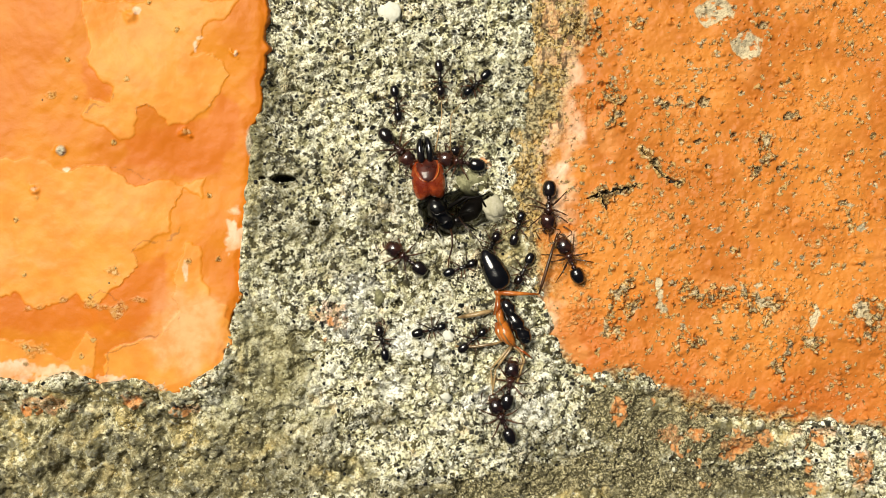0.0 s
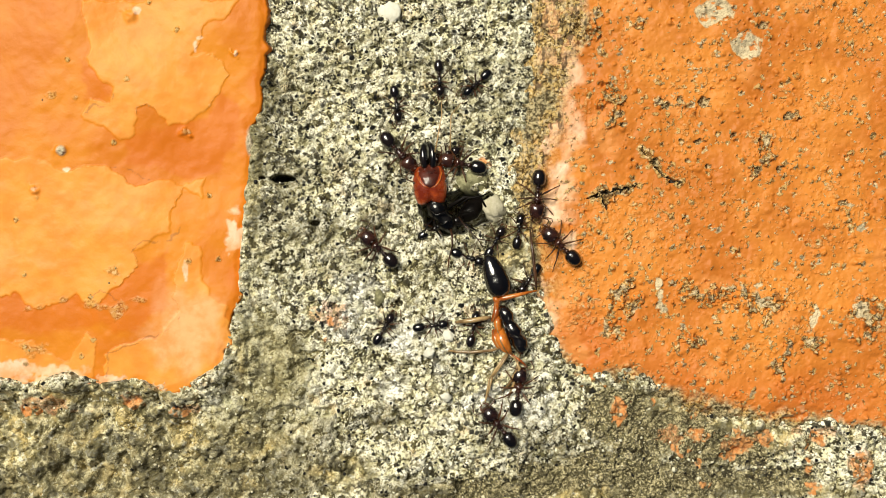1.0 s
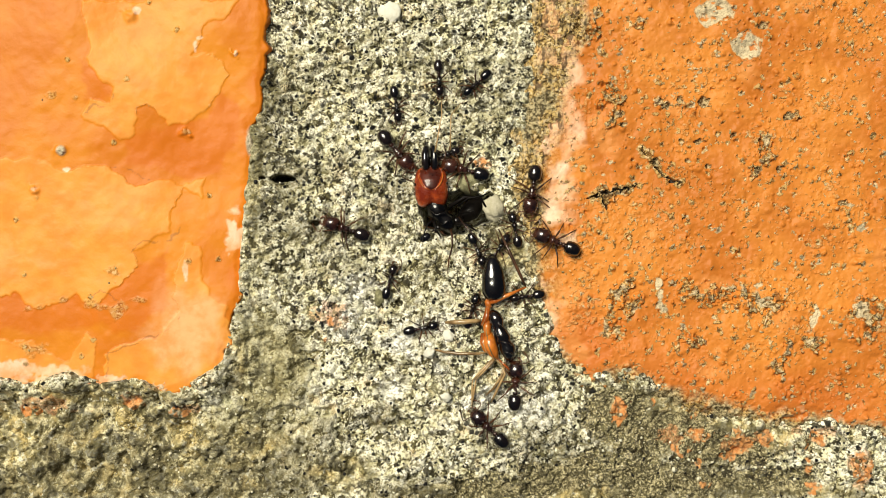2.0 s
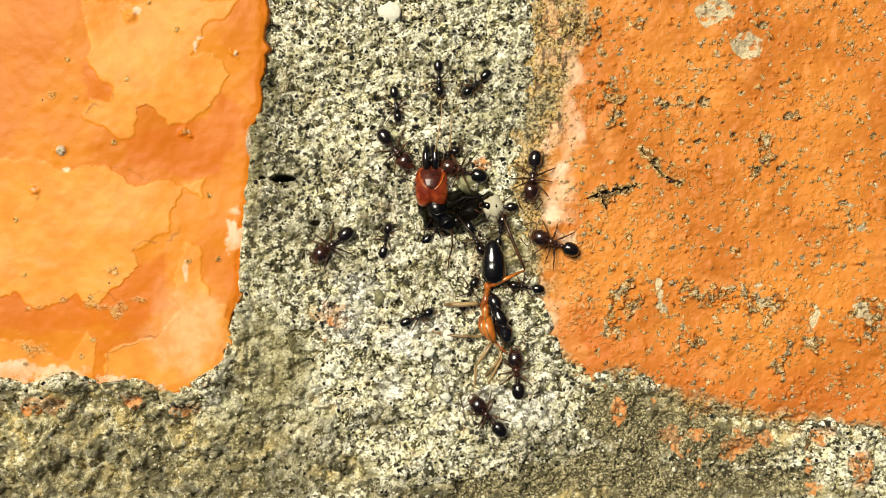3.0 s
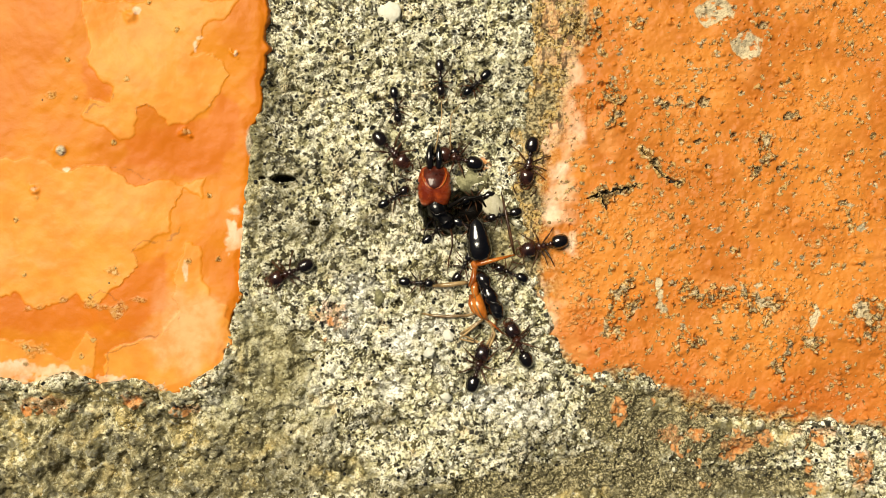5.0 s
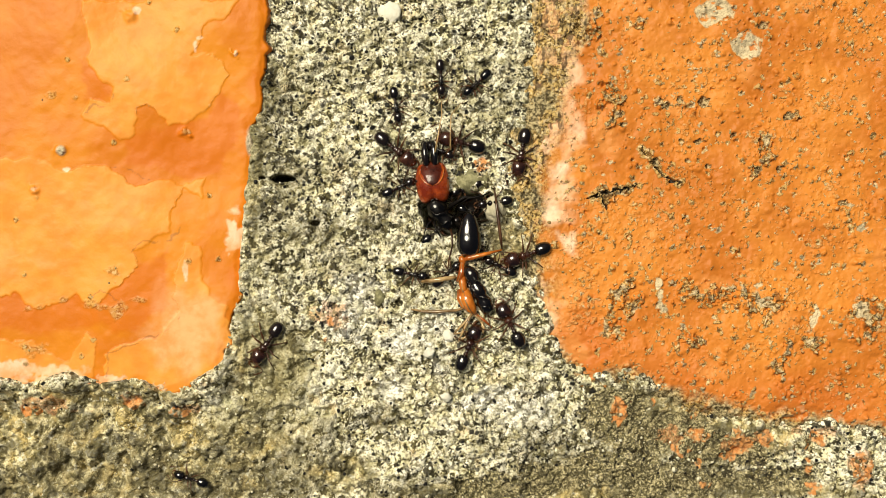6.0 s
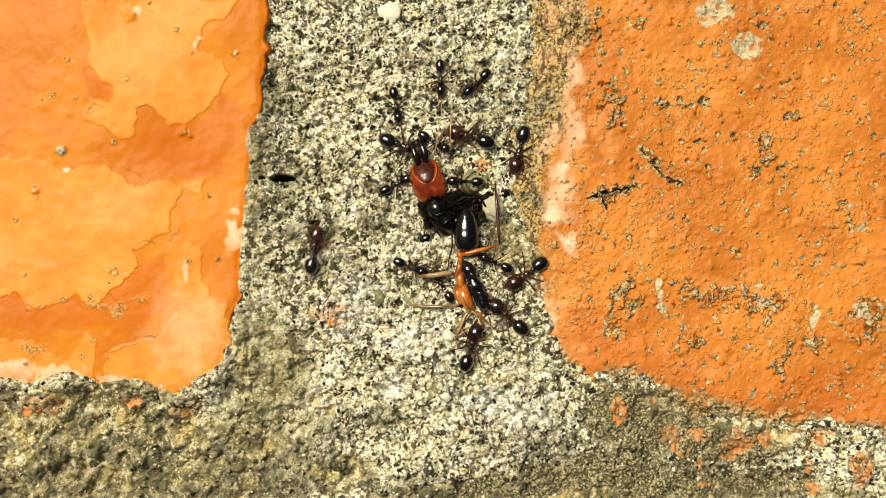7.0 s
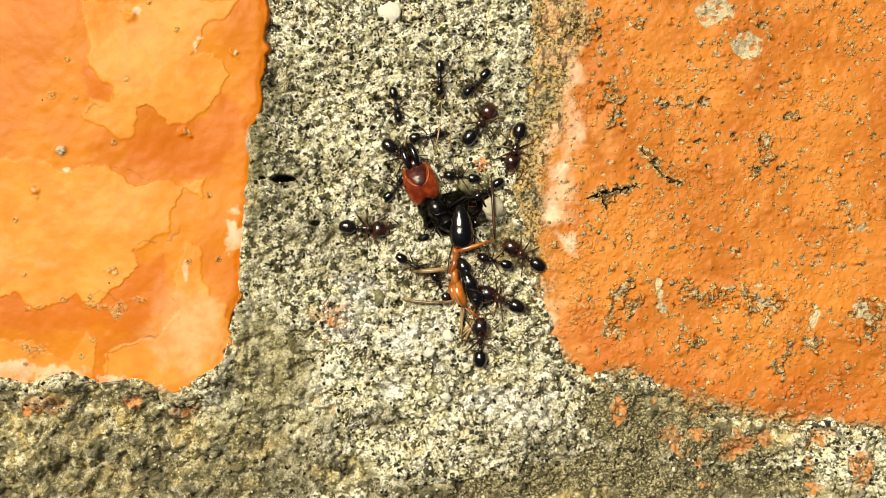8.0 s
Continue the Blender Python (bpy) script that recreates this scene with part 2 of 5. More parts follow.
def shell(name, dark, light, rough=0.16, clear=0.4, shine=0.25):
    """Polished insect shell, mottled, finely pitted, and a little different on every piece."""
    m, n, l, s = nodes_of(name)
    tc = n.new("ShaderNodeTexCoord").outputs["Object"]
    own = n.new("ShaderNodeObjectInfo").outputs["Random"]
    tone = calc(n, l, "ADD", tex_noise(n, l, tc, 1100, 5, 0.65), calc(n, l, "MULTIPLY", calc(n, l, "SUBTRACT", own, 0.5), 0.22))
    c = mix(n, l, band(n, l, tone, 0.32, 0.72), dark, light)
    l.new(c, s.inputs["Base Color"])
    l.new(band(n, l, tex_noise(n, l, tc, 2400, 3), 0.35, 0.7, rough, rough * 1.9), s.inputs["Roughness"])
    s.inputs["Specular IOR Level"].default_value = shine
    s.inputs["Coat Weight"].default_value = clear
    s.inputs["Coat IOR"].default_value = 1.6
    s.inputs["Coat Roughness"].default_value = 0.055
    bump(n, l, s, calc(n, l, "ADD", calc(n, l, "MULTIPLY", tex_noise(n, l, tc, 6000, 3), 0.3), tex_noise(n, l, tc, 2100, 4)), 0.55, 0.00008)
    return m


def stone(name, a, b, rough=0.8):
    m, n, l, s = nodes_of(name)
    p = place(n)
    info = n.new("ShaderNodeNewGeometry").outputs["Random Per Island"]
    c = mix(n, l, band(n, l, tex_noise(n, l, p, 2600, 6, 0.68), 0.36, 0.64), a, b)
    c = mix(n, l, band(n, l, info, 0, 1, 0, 0.6), c, tuple(v * 0.55 for v in a))
    l.new(c, s.inputs["Base Color"])
    s.inputs["Roughness"].default_value = rough
    s.inputs["Specular IOR Level"].default_value = 0.2
    bump(n, l, s, tex_noise(n, l, p, 5000, 4), 0.7, 0.0001)
    return m


MORTAR = mortar_material()
PAINT_LEFT = brick_material("flaking_orange_paint", (0.56, 0.160, 0.006), (0.64, 0.222, 0.012), (0.74, 0.300, 0.044), 0.10, 0.42, (0.62, 0.52, 0.36))
PAINT_RIGHT = brick_material("blistered_orange_paint", (0.48, 0.148, 0.020), (0.62, 0.225, 0.036), (0.70, 0.305, 0.085), 0.6, 0.46, (0.66, 0.54, 0.34))
SHELL_BLACK = shell("black_shell", (0.002, 0.0017, 0.0014), (0.010, 0.005, 0.003), 0.12, 1.0, 0.3)
SHELL_ROUGH = shell("rough_black_shell", (0.0015, 0.0012, 0.001), (0.005, 0.0035, 0.003), 0.3, 0.6, 0.1)
SHELL_DULL = shell("dull_black_shell", (0.003, 0.0025, 0.002), (0.007, 0.005, 0.004), 0.4, 0.03, 0.08)
SHELL_BROWN = shell("brown_shell", (0.008, 0.003, 0.002), (0.052, 0.015, 0.006), 0.18, 1.0, 0.4)
SHELL_LIMB = shell("limb_shell", (0.022, 0.009, 0.004), (0.105, 0.042, 0.015), 0.3)
SHELL_RED = shell("red_shell", (0.15, 0.017, 0.004), (0.42, 0.07, 0.011), 0.2, 0.8)
SHELL_MAROON = shell("maroon_shell", (0.016, 0.0035, 0.002), (0.085, 0.014, 0.005), 0.26, 0.35)
SHELL_ORANGE = shell("orange_shell", (0.25, 0.052, 0.006), (0.55, 0.17, 0.02), 0.2, 0.7)
SHELL_STRAW = shell("straw_shell", (0.13, 0.075, 0.028), (0.46, 0.31, 0.14), 0.25, 0.6)
GRAIN_PALE = stone("pale_sand", (0.92, 0.90, 0.72), (0.62, 0.57, 0.36))
GRAIN_DARK = stone("dark_sand", (0.020, 0.019, 0.018), (0.010, 0.010, 0.010), 0.85)
RUBBLE = stone("rubble", (0.78, 0.74, 0.56), (0.34, 0.29, 0.16))
GRIT = stone("grit", (0.54, 0.40, 0.18), (0.20, 0.14, 0.055))
STONE_OLIVE = stone("olive_stone", (0.40, 0.38, 0.21), (0.085, 0.078, 0.036))
PEBBLE = stone("pebble", (0.66, 0.61, 0.45), (0.46, 0.42, 0.28))
BEAD = stone("white_bead", (0.92, 0.90, 0.78), (0.80, 0.77, 0.62))


# ---- mesh helpers ----
def sheet(name, xs, ys, height, masks, material, keep=None):
    """A height field over the grid xs, ys in millimetres."""
    gx, gy = np.meshgrid(xs, ys)
    z = height(gx, gy)
    nx, ny = len(xs), len(ys)
    co = np.stack([gx, gy, z], -1).reshape(-1, 3) * MM
    i = np.arange(nx * ny).reshape(ny, nx)
    quads = np.stack([i[:-1, :-1], i[:-1, 1:], i[1:, 1:], i[1:, :-1]], -1).reshape(-1, 4)
    if keep is not None:
        k = keep(gx, gy).reshape(-1)
        quads = quads[k[quads].any(1)]
    me = bpy.data.meshes.new(name)
    me.vertices.add(len(co))
    me.vertices.foreach_set("co", co.ravel())
    me.loops.add(quads.size)
    me.loops.foreach_set("vertex_index", quads.ravel().astype(np.int32))
    me.polygons.add(len(quads))
    me.polygons.foreach_set("loop_start", np.arange(0, quads.size, 4, dtype=np.int32))
    me.update(calc_edges=True)
    me.polygons.foreach_set("use_smooth", np.ones(len(quads), bool))
    for key, field in masks(gx, gy).items():
        me.attributes.new(key, "FLOAT", "POINT").data.foreach_set("value", np.clip(field, 0, 1).ravel().astype(np.float32))
    me.materials.append(material)
    return new(name, me)


def spread(a, b, pitch, far_a, far_b):
    """Even spacing from a to b, and widening strides out to far_a and far_b."""
    mid = list(np.arange(a, b + pitch / 2, pitch))
    low, high, s = [], [], pitch
    while (low or mid)[-1 if low else 0] > far_a:
        s *= 1.45
        low.append(max(far_a, (low[-1] if low else mid[0]) - s))
    s = pitch
    while (high or mid)[-1] < far_b:
        s *= 1.45
        high.append(min(far_b, (high[-1] if high else mid[-1]) + s))
    return np.array(low[::-1] + mid + high)


def lathe(bm, spine, sides=14, dent=None):
    """A closed body along x: rows of x, half width, half height, middle z."""
    rings = []
    for x, w, h, z in spine:
        ring = []
        for k in range(sides):
            a = 2 * math.pi * k / sides
            y, zz = math.cos(a) * w, math.sin(a) * h
            ring.append(bm.verts.new(Vector((x, y, z + zz)) * MM))
        rings.append(ring)
    for r, q in zip(rings, rings[1:]):
        for k in range(sides):
            j = (k + 1) % sides
            bm.faces.new((r[k], q[k], q[j], r[j]))
    for r, flip, x in ((rings[0], False, spine[0]), (rings[-1], True, spine[-1])):
        tip = bm.verts.new(Vector((x[0], 0, x[3])) * MM)
        for k in range(sides):
            j = (k + 1) % sides
            bm.faces.new((r[j], tip, r[k]) if flip is False else (r[k], tip, r[j]))
    bm.normal_update()
    return bm


def egg(bm, x0, x1, w, h, z, rows=10, sides=16, point=0.0):
    """A smooth closed egg between x0 and x1; point above 0 narrows the far end."""
    spine = []
    for k in range(rows + 1):
        u = 0.02 + 0.96 * k / rows
        r = math.sin(math.pi * u) ** 0.62
        r *= 1 - point * (u - 0.35)
        spine.append((x0 + (x1 - x0) * (0.5 - 0.5 * math.cos(math.pi * u)), w * r, h * r, z))
    return lathe(bm, spine, sides)


def tube(bm, pts, radii, sides=7):
    """A round limb through pts (millimetres) with a radius at each."""
    rings = []
    pts = [Vector(p) for p in pts]
    for k, p in enumerate(pts):
        way = (pts[min(k + 1, len(pts) - 1)] - pts[max(k - 1, 0)]).normalized()
        side = way.cross(Vector((0, 0, 1)))
        side = side.normalized() if side.length > 1e-4 else Vector((1, 0, 0))
        up = side.cross(way)
        rings.append([bm.verts.new((p + (side * math.cos(a) + up * math.sin(a)) * radii[k]) * MM)
                      for a in (2 * math.pi * j / sides for j in range(sides))])
    for r, q in zip(rings, rings[1:]):
        for k in range(sides):
            j = (k + 1) % sides
            bm.faces.new((r[k], r[j], q[j], q[k]))
    bm.faces.new(rings[0][::-1])
    bm.faces.new(rings[-1])
    bm.normal_update()
    return bm


def part(name, bm, material, parent, label=""):
    me = bpy.data.meshes.new(name)
    bmesh.ops.recalc_face_normals(bm, faces=bm.faces)
    for f in bm.faces:
        f.smooth = True
    bm.to_mesh(me)
    bm.free()
    me.materials.append(material)
    ob = new(name, me)
    ob.parent = parent
    return tagged(ob, label)


# ---- the wall face: mortar bed ----
XS = spread(-32.0, 32.0, 0.062, -290, 290)
YS = spread(-18.5, 18.5, 0.062, -170, 170)


@kept
def lumps(x, y):
    wx, wy = x + 0.22 * vnoise(x, y, 0.5, 41), y + 0.22 * vnoise(x, y, 0.5, 42)
    return cells(wx, wy, 0.72, 4)


@kept
def mud_rim_zone(x, y):
    z = np.zeros(np.shape(x))
    for cx, cy, rx, ry in MUD_AND_RIM:
        z = np.maximum(z, blob(x, y, cx, cy, rx, ry))
    return step(0.3, 0.75, z + 0.25 * fbm(x, y, 3.0, 66))


@kept
def moss_zone(x, y):
    z = np.zeros(np.shape(x))
    for cx, cy, rx, ry in MOSS:
        z = np.maximum(z, blob(x, y, cx, cy, rx, ry))
    return step(0.42, 0.62, z + 0.45 * fbm(x, y, 1.3, 68, 5))


def dome(d, reach):
    """A rounded nodule that meets its neighbours in a sharp crevice."""
    return np.sqrt(np.clip(1 - (d / reach) ** 2, 0, 1))


def mortar_height(x, y):
    near = step(60, 30, np.maximum(np.abs(x), np.abs(y)))
    d1, d2, who = lumps(x, y)
    e1, e2, other = cells(x + 0.1 * vnoise(x, y, 0.25, 45), y + 0.1 * vnoise(x, y, 0.25, 46), 0.36, 6)
    mud_rim = mud_rim_zone(x, y)
    m1, m2, clod = cells(x + 0.4 * vnoise(x, y, 0.9, 47), y + 0.4 * vnoise(x, y, 0.9, 48), 1.25, 15)
    b1, b2, boulder = cells(x + 0.5 * vnoise(x, y, 1.0, 147), y + 0.5 * vnoise(x, y, 1.0, 148), 1.5, 19)
    grit = 0.34 * (step(0.8, 0.1, b1) - 0.5) * (boulder - 0.1) + 0.62 * (dome(d1, 0.85) - 0.62) * (0.5 + who) + 0.26 * (dome(e1, 0.8) - 0.6) * (0.4 + other)
    z = mortar_base(x, y) + grit * (1 - 0.2 * mud_rim) + 0.32 * mud_rim * (step(0.85, 0.1, m1) - 0.5) * (0.4 + clod) + 0.22 * fbm(x, y, 1.8, 51) + 0.05 * vnoise(x, y, 0.15, 9)
    fuzz = moss_zone(x, y)
    z = z + fuzz * (0.22 * vnoise(x, y, 0.2, 11) - 0.45 * grit * (1 - 0.2 * mud_rim))
    rim = inside(x, y, LEFT_RING)
    z = z + 0.3 * step(-1.6, -0.1, rim) * step(8, 2, y) + 0.55 * step(-2.2, -0.2, rim) * step(-5, -8.5, y) - 1.8 * step(0.1, 0.7, rim) - 0.5 * step(0.2, 1.0, inside(x, y, RIGHT_RING)) - 0.7 * step(1.0, 2.0, inside(x, y, RIGHT_RING))
    rough = step(-6.5, -10, y)
    z = z + np.maximum(rough, 0.6 * mud_rim) * ((1.0 - 0.3 * step(4, 8, x)) * fbm(x, y, 2.0, 61, 6) - 0.1)
    return z * near - 0.3 * (1 - near)


def mortar_masks(x, y):
    d1, d2, who = lumps(x, y)
    fields = {}
    wx, wy = x + 0.5 * fbm(x, y, 0.6, 83, 4), y + 0.5 * fbm(x, y, 0.6, 85, 4)
    flake = np.zeros(x.shape)
    for cx, cy, rx, ry in FLAKES:
        flake = np.maximum(flake, step(0.40, 0.50, blob(wx, wy, cx, cy, 1.25 * rx, 1.25 * ry)))
    for key, spots in (("chalk", CHALK), ("grime_shade", GRIME_SHADE + GRIME_SHADE_FOOT), ("rust", RUST), ("silt_rim", SILT_AND_RIM)):
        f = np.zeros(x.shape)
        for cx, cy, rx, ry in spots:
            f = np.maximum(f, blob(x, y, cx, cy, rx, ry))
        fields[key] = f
    worn, mud_rim = fbm(x, y, 2.0, 71), mud_rim_zone(x, y)
    b1, b2, boulder = cells(x + 0.5 * vnoise(x, y, 1.0, 147), y + 0.5 * vnoise(x, y, 1.0, 148), 1.5, 19)
    pale = 0.75 * step(0.7, 0.35, b1) * step(0.45, 0.8, boulder)
    return {"grain": np.maximum(pale, 0.95 * step(0.04, 0.22, d2 - d1) * step(0.1, 0.75, who)) * (1 - mud_rim), "olive": 0.8 * step(0.05, 0.35, fbm(x, y, 3.2, 75, 5)) * (1 - mud_rim), "mud_rim": 0.85 * mud_rim, "silt_rim": 0.85 * step(0.35, 0.75, fields["silt_rim"] + 0.5 * worn), "moss": 0.9 * moss_zone(x, y), "flake": 0.78 * flake * step(-0.22, 0.08, fbm(x, y, 0.28, 89) + 0.5 * fbm(x, y, 1.0, 90)),
            "speck": np.clip(0.72 + 0.9 * fbm(x, y, 3.5, 195, 4) + 0.35 * step(1.5, 5, y), 0, 1) - 0.6 * mud_rim - 0.5 * pale - 0.25 * step(0.6, 0.9, fields["chalk"]),
            "chalk": 0.8 * step(0.5, 0.8, fields["chalk"] + 0.6 * worn + 0.4 * fbm(x, y, 0.6, 73)), "grime_shade": 0.9 * step(0.3, 0.9, fields["grime_shade"] + 0.8 * worn + 0.35 * mud_rim * (0.4 + fbm(x, y, 1.0, 79))),
            "rust": 0.55 * step(0.62, 0.8, fields["rust"] + 0.9 * fbm(x, y, 0.7, 77, 5))}


MOSS = [(3.67, -16.11, 4.59, 1.15), (6.73, -15.27, 2.3, 1.15), (11.71, -11.25, 3.44, 2.1), (13.24, -12.59, 4.21, 1.91), (17.45, -13.35, 2.68, 1.53), (20.89, -13.74, 2.3, 1.3), (10.18, -14.89, 4.59, 1.91), (15.15, -15.65, 5.74, 1.53), (16.3, -11.63, 2.3, 1.15), (22.81, -15.65, 3.06, 1.15)]
# the tall third spot only changes the tone along the left brick
SILT_AND_RIM = [(-12.02, -6.08, 2.68, 3.44), (-10.87, -9.15, 3.06, 3.44), (-13.16, 7.31, 0.77, 6.89), (-8.57, -7.61, 2.3, 3.44), (-8.57, -10.68, 2.3, 1.53), (-14.69, -11.06, 2.3, 1.53)]
FLAKES = [(2.64, 5.66, 0.34, 0.46), (11.75, -10.91, 0.54, 0.84), (17.1, -10.91, 0.46, 0.61), (17.26, -12.63, 0.77, 0.38), (16.19, -13.55, 0.54, 0.38), (19.63, -12.63, 0.42, 0.46), (20.13, -13.24, 0.77, 0.54), (19.4, -14.01, 0.54, 0.38), (21.73, -12.86, 0.42, 0.5), (23.72, -13.62, 0.23, 0.23), (24.64, -13.24, 0.23, 0.38), (24.57, -14.62, 0.23, 0.46), (17.41, -14.62, 0.31, 0.31), (14.2, -10.37, 0.19, 0.27), (25.18, -12.63, 0.54, 0.38), (17.72, -15.92, 0.31, 0.23), (25.03, -16.15, 0.34, 0.5), (-21.08, -10.45, 0.46, 0.34), (-28.01, -11.1, 0.5, 0.38), (-17.79, -10.91, 0.54, 0.23), (28.16, -14.69, 0.61, 0.99), (-7.69, -5.01, 0.27, 0.34), (-8, -6.08, 0.27, 0.19)]
CHALK = [(-7.04, -5.32, 2.3, 2.3), (-5.13, -3.21, 3.83, 2.14), (-3.6, -9.15, 2.53, 1.53), (-1.3, -6.08, 4.21, 2.3), (4.44, -10.68, 3.44, 1.91), (6.73, -10.68, 1.91, 1.53)]
# the tall eighth spot runs along the left brick and tones the mortar there
MUD_AND_RIM = [(-22.5, -9.9, 9.0, 1.1), (-22.35, -16.03, 19.13, 1.3), (15.92, -16.34, 16.07, 0.84), (-12.02, -7.61, 3.83, 4.97), (-18.52, -13.74, 12.63, 4.21), (-27.7, -13.74, 11.48, 4.59), (-7.04, -14.89, 3.44, 1.53), (-12.78, 7.31, 0.92, 7.65), (14.01, -10.87, 5.36, 2.14), (19.74, -12.78, 6.51, 1.76), (4.44, 0.04, 1.53, 2.3), (1.38, -16.34, 5.74, 0.84), (10.56, -15.46, 6.51, 1.15)]
# dirt; beside the left brick a darker tone, around the hole painted shade
GRIME_SHADE = [(-3.6, 3.4, 1.8, 1.7), (-4.8, 1.8, 1.5, 1.0), (-11.4, 3.0, 1.3, 3.0), (-10.2, 5.2, 2.2, 1.2), (-11.6, 9.5, 0.9, 4.0), (-9.0, 1.6, 2.4, 1.2), (0.61, 5.4, 1.91, 1.91), (-0.15, 1.57, 1.91, 1.53), (2.33, 1.76, 1.76, 1.38), (-0.92, 3.67, 1.15, 1.53)]
# dirt and painted crevice shade along the foot of the face
GRIME_SHADE_FOOT = [(7.5, -13.74, 4.21, 1.91), (11.33, -9.91, 2.3, 1.53), (-26.17, -16.42, 9.95, 2.0), (-13.93, -16.49, 5.5, 2.4), (17.83, -16.49, 9.95, 0.77), (-3.21, -11.44, 1.53, 0.61), (-7.61, -12.21, 0.92, 0.77), (-20.43, -14.6, 3.44, 1.4), (-28.0, -15.6, 5.0, 1.8), (-12.2, -15.4, 4.5, 2.0), (-9.5, -13.6, 3.0, 1.0), (-25.5, -12.6, 1.2, 0.6), (-19.5, -11.6, 0.8, 0.4), (-13.16, -15.65, 4.59, 1.53), (-4.74, -11.44, 2.68, 0.84), (9.03, -15.65, 6.51, 1.38), (13.24, -11.25, 3.44, 1.76), (17.83, -14.5, 5.36, 1.76), (20.89, -16.03, 4.59, 0.99), (0.61, -16.8, 5.74, 1.15), (9.8, -13.35, 3.44, 2.3)]
RUST = [(-7.42, -4.55, 1.53, 1.91), (7.69, -1.11, 1.53, 2.3), (19.74, -13.35, 1.15, 0.99), (17.07, -12.59, 0.92, 0.69), (28.16, -14.89, 1.15, 1.53), (11.71, -10.87, 0.77, 0.77), (15.54, -12.59, 1.53, 0.77), (2.53, 5.78, 0.77, 0.61), (22.04, -12.97, 0.84, 0.84), (25.1, -12.21, 2.3, 0.54), (-27.7, -10.48, 2.68, 0.77), (-21.01, -10.37, 0.92, 0.54), (-17.37, -10.68, 0.99, 0.54)]
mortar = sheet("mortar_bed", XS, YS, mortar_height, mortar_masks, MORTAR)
tagged(mortar, "pale grey sandy mortar with black specks between bricks", "mortar", kind="structure")
core = bmesh.new()
bmesh.ops.create_cube(core, size=1.0, matrix=Matrix.Translation((0, 0, -0.057)) @ Matrix.Diagonal((0.58, 0.34, 0.1, 1)))
bmesh.ops.bevel(core, geom=core.edges[:], offset=0.002, segments=2, affect="EDGES")
tagged(part("masonry_core", core, MORTAR, None), "plain masonry body beneath the mortar face", "masonry", kind="structure")

# ---- painted bricks ----
COAT_TOP = [(-24.11, 16.77), (-13.84, 16.77), (-14.79, 15.25), (-15.75, 15.06), (-16.51, 13.54), (-17.08, 12.97), (-15.37, 12.97), (-14.79, 11.83), (-15.75, 9.74), (-16.7, 8.6), (-18.41, 8.33), (-19.36, 8.98), (-19.85, 9.74), (-20.69, 9.55), (-20.99, 7.64), (-21.53, 7.26), (-22.21, 7.83), (-23.16, 8.22), (-24.11, 8.98), (-23.54, 9.93), (-22.4, 9.55), (-22.21, 10.69), (-23.73, 12.59)]
COAT_MIDDLE = [(-41.23, 5.36), (-27.54, 5.93), (-25.63, 5.36), (-22.59, 5.55), (-21.07, 4.22), (-18.41, 4.68), (-16.89, 3.65), (-16.13, 3.46), (-16.13, 4.6), (-17.27, 4.22), (-18.41, 2.7), (-18.41, 1.18), (-20.69, 0.04), (-20.5, -1.1), (-21.83, -2.62), (-23.73, -3.77), (-24.87, -3), (-27.16, -3.96), (-28.68, -3), (-41.23, -4.53)]
COAT_CORNER = [(-17.27, 0.42), (-16.32, 0.04), (-15.75, -3), (-14.41, -3.77), (-14.26, -6.05), (-14.45, -7.26), (-15.37, -8.25), (-17.72, -9.32), (-18.98, -9.7), (-20.69, -8.71), (-22.78, -8.63), (-22.78, -7), (-21.07, -6.43), (-18.79, -5.67), (-17.84, -4.15), (-18.03, -1.48)]
COAT_FOOT = [(-41.23, -6.81), (-28.3, -6.05), (-25.63, -7.57), (-24.11, -5.67), (-23.35, -6.05), (-23.73, -8.52), (-27.54, -9.09), (-41.23, -9.47)]
COATS = [COAT_TOP, COAT_MIDDLE, COAT_CORNER, COAT_FOOT]
WORN_THIN = [
    [(-24.26, 12.48), (-23.0, 11.9), (-22.16, 10.45), (-23.69, 9.53), (-24.26, 11.14)],
    [(-21.39, 7.31), (-18.52, 8.27), (-16.03, 9.03), (-15.0, 10.75), (-13.55, 9.22), (-13.93, 6.93), (-15.27, 5.4), (-17.18, 4.71), (-19.48, 5.4), (-21.01, 5.78)],
    [(-29.9, -2.3), (-27.0, -1.9), (-24.0, -2.6), (-21.5, -1.6), (-18.6, 0.0), (-18.3, -3.6), (-20.5, -5.6), (-23.5, -5.2), (-27.0, -5.8), (-29.9, -5.4)],
]
SPLITS = [[(-23.81, -3.31), (-23.12, -2.81), (-22.52, -3), (-21.68, -3.61)], [(-22.74, -8.48), (-22.52, -7.04), (-20.84, -6.28), (-18.79, -5.67), (-17.72, -4.53)], [(-24.11, 8.98), (-23.35, 9.85), (-22.29, 9.55), (-22.06, 10.38)], [(-20.84, -0.11), (-20.31, 0.42), (-18.41, 0.65), (-17.72, 1.56)], [(-22.59, 5.51), (-21.6, 5.59), (-20.69, 4.98), (-19.63, 4.68)]]
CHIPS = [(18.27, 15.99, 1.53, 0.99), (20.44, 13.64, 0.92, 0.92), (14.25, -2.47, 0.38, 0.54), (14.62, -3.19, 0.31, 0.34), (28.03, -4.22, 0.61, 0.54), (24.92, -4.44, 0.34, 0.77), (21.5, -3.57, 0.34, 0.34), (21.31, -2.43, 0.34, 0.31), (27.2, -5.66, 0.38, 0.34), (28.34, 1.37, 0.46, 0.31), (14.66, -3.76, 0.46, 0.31)]
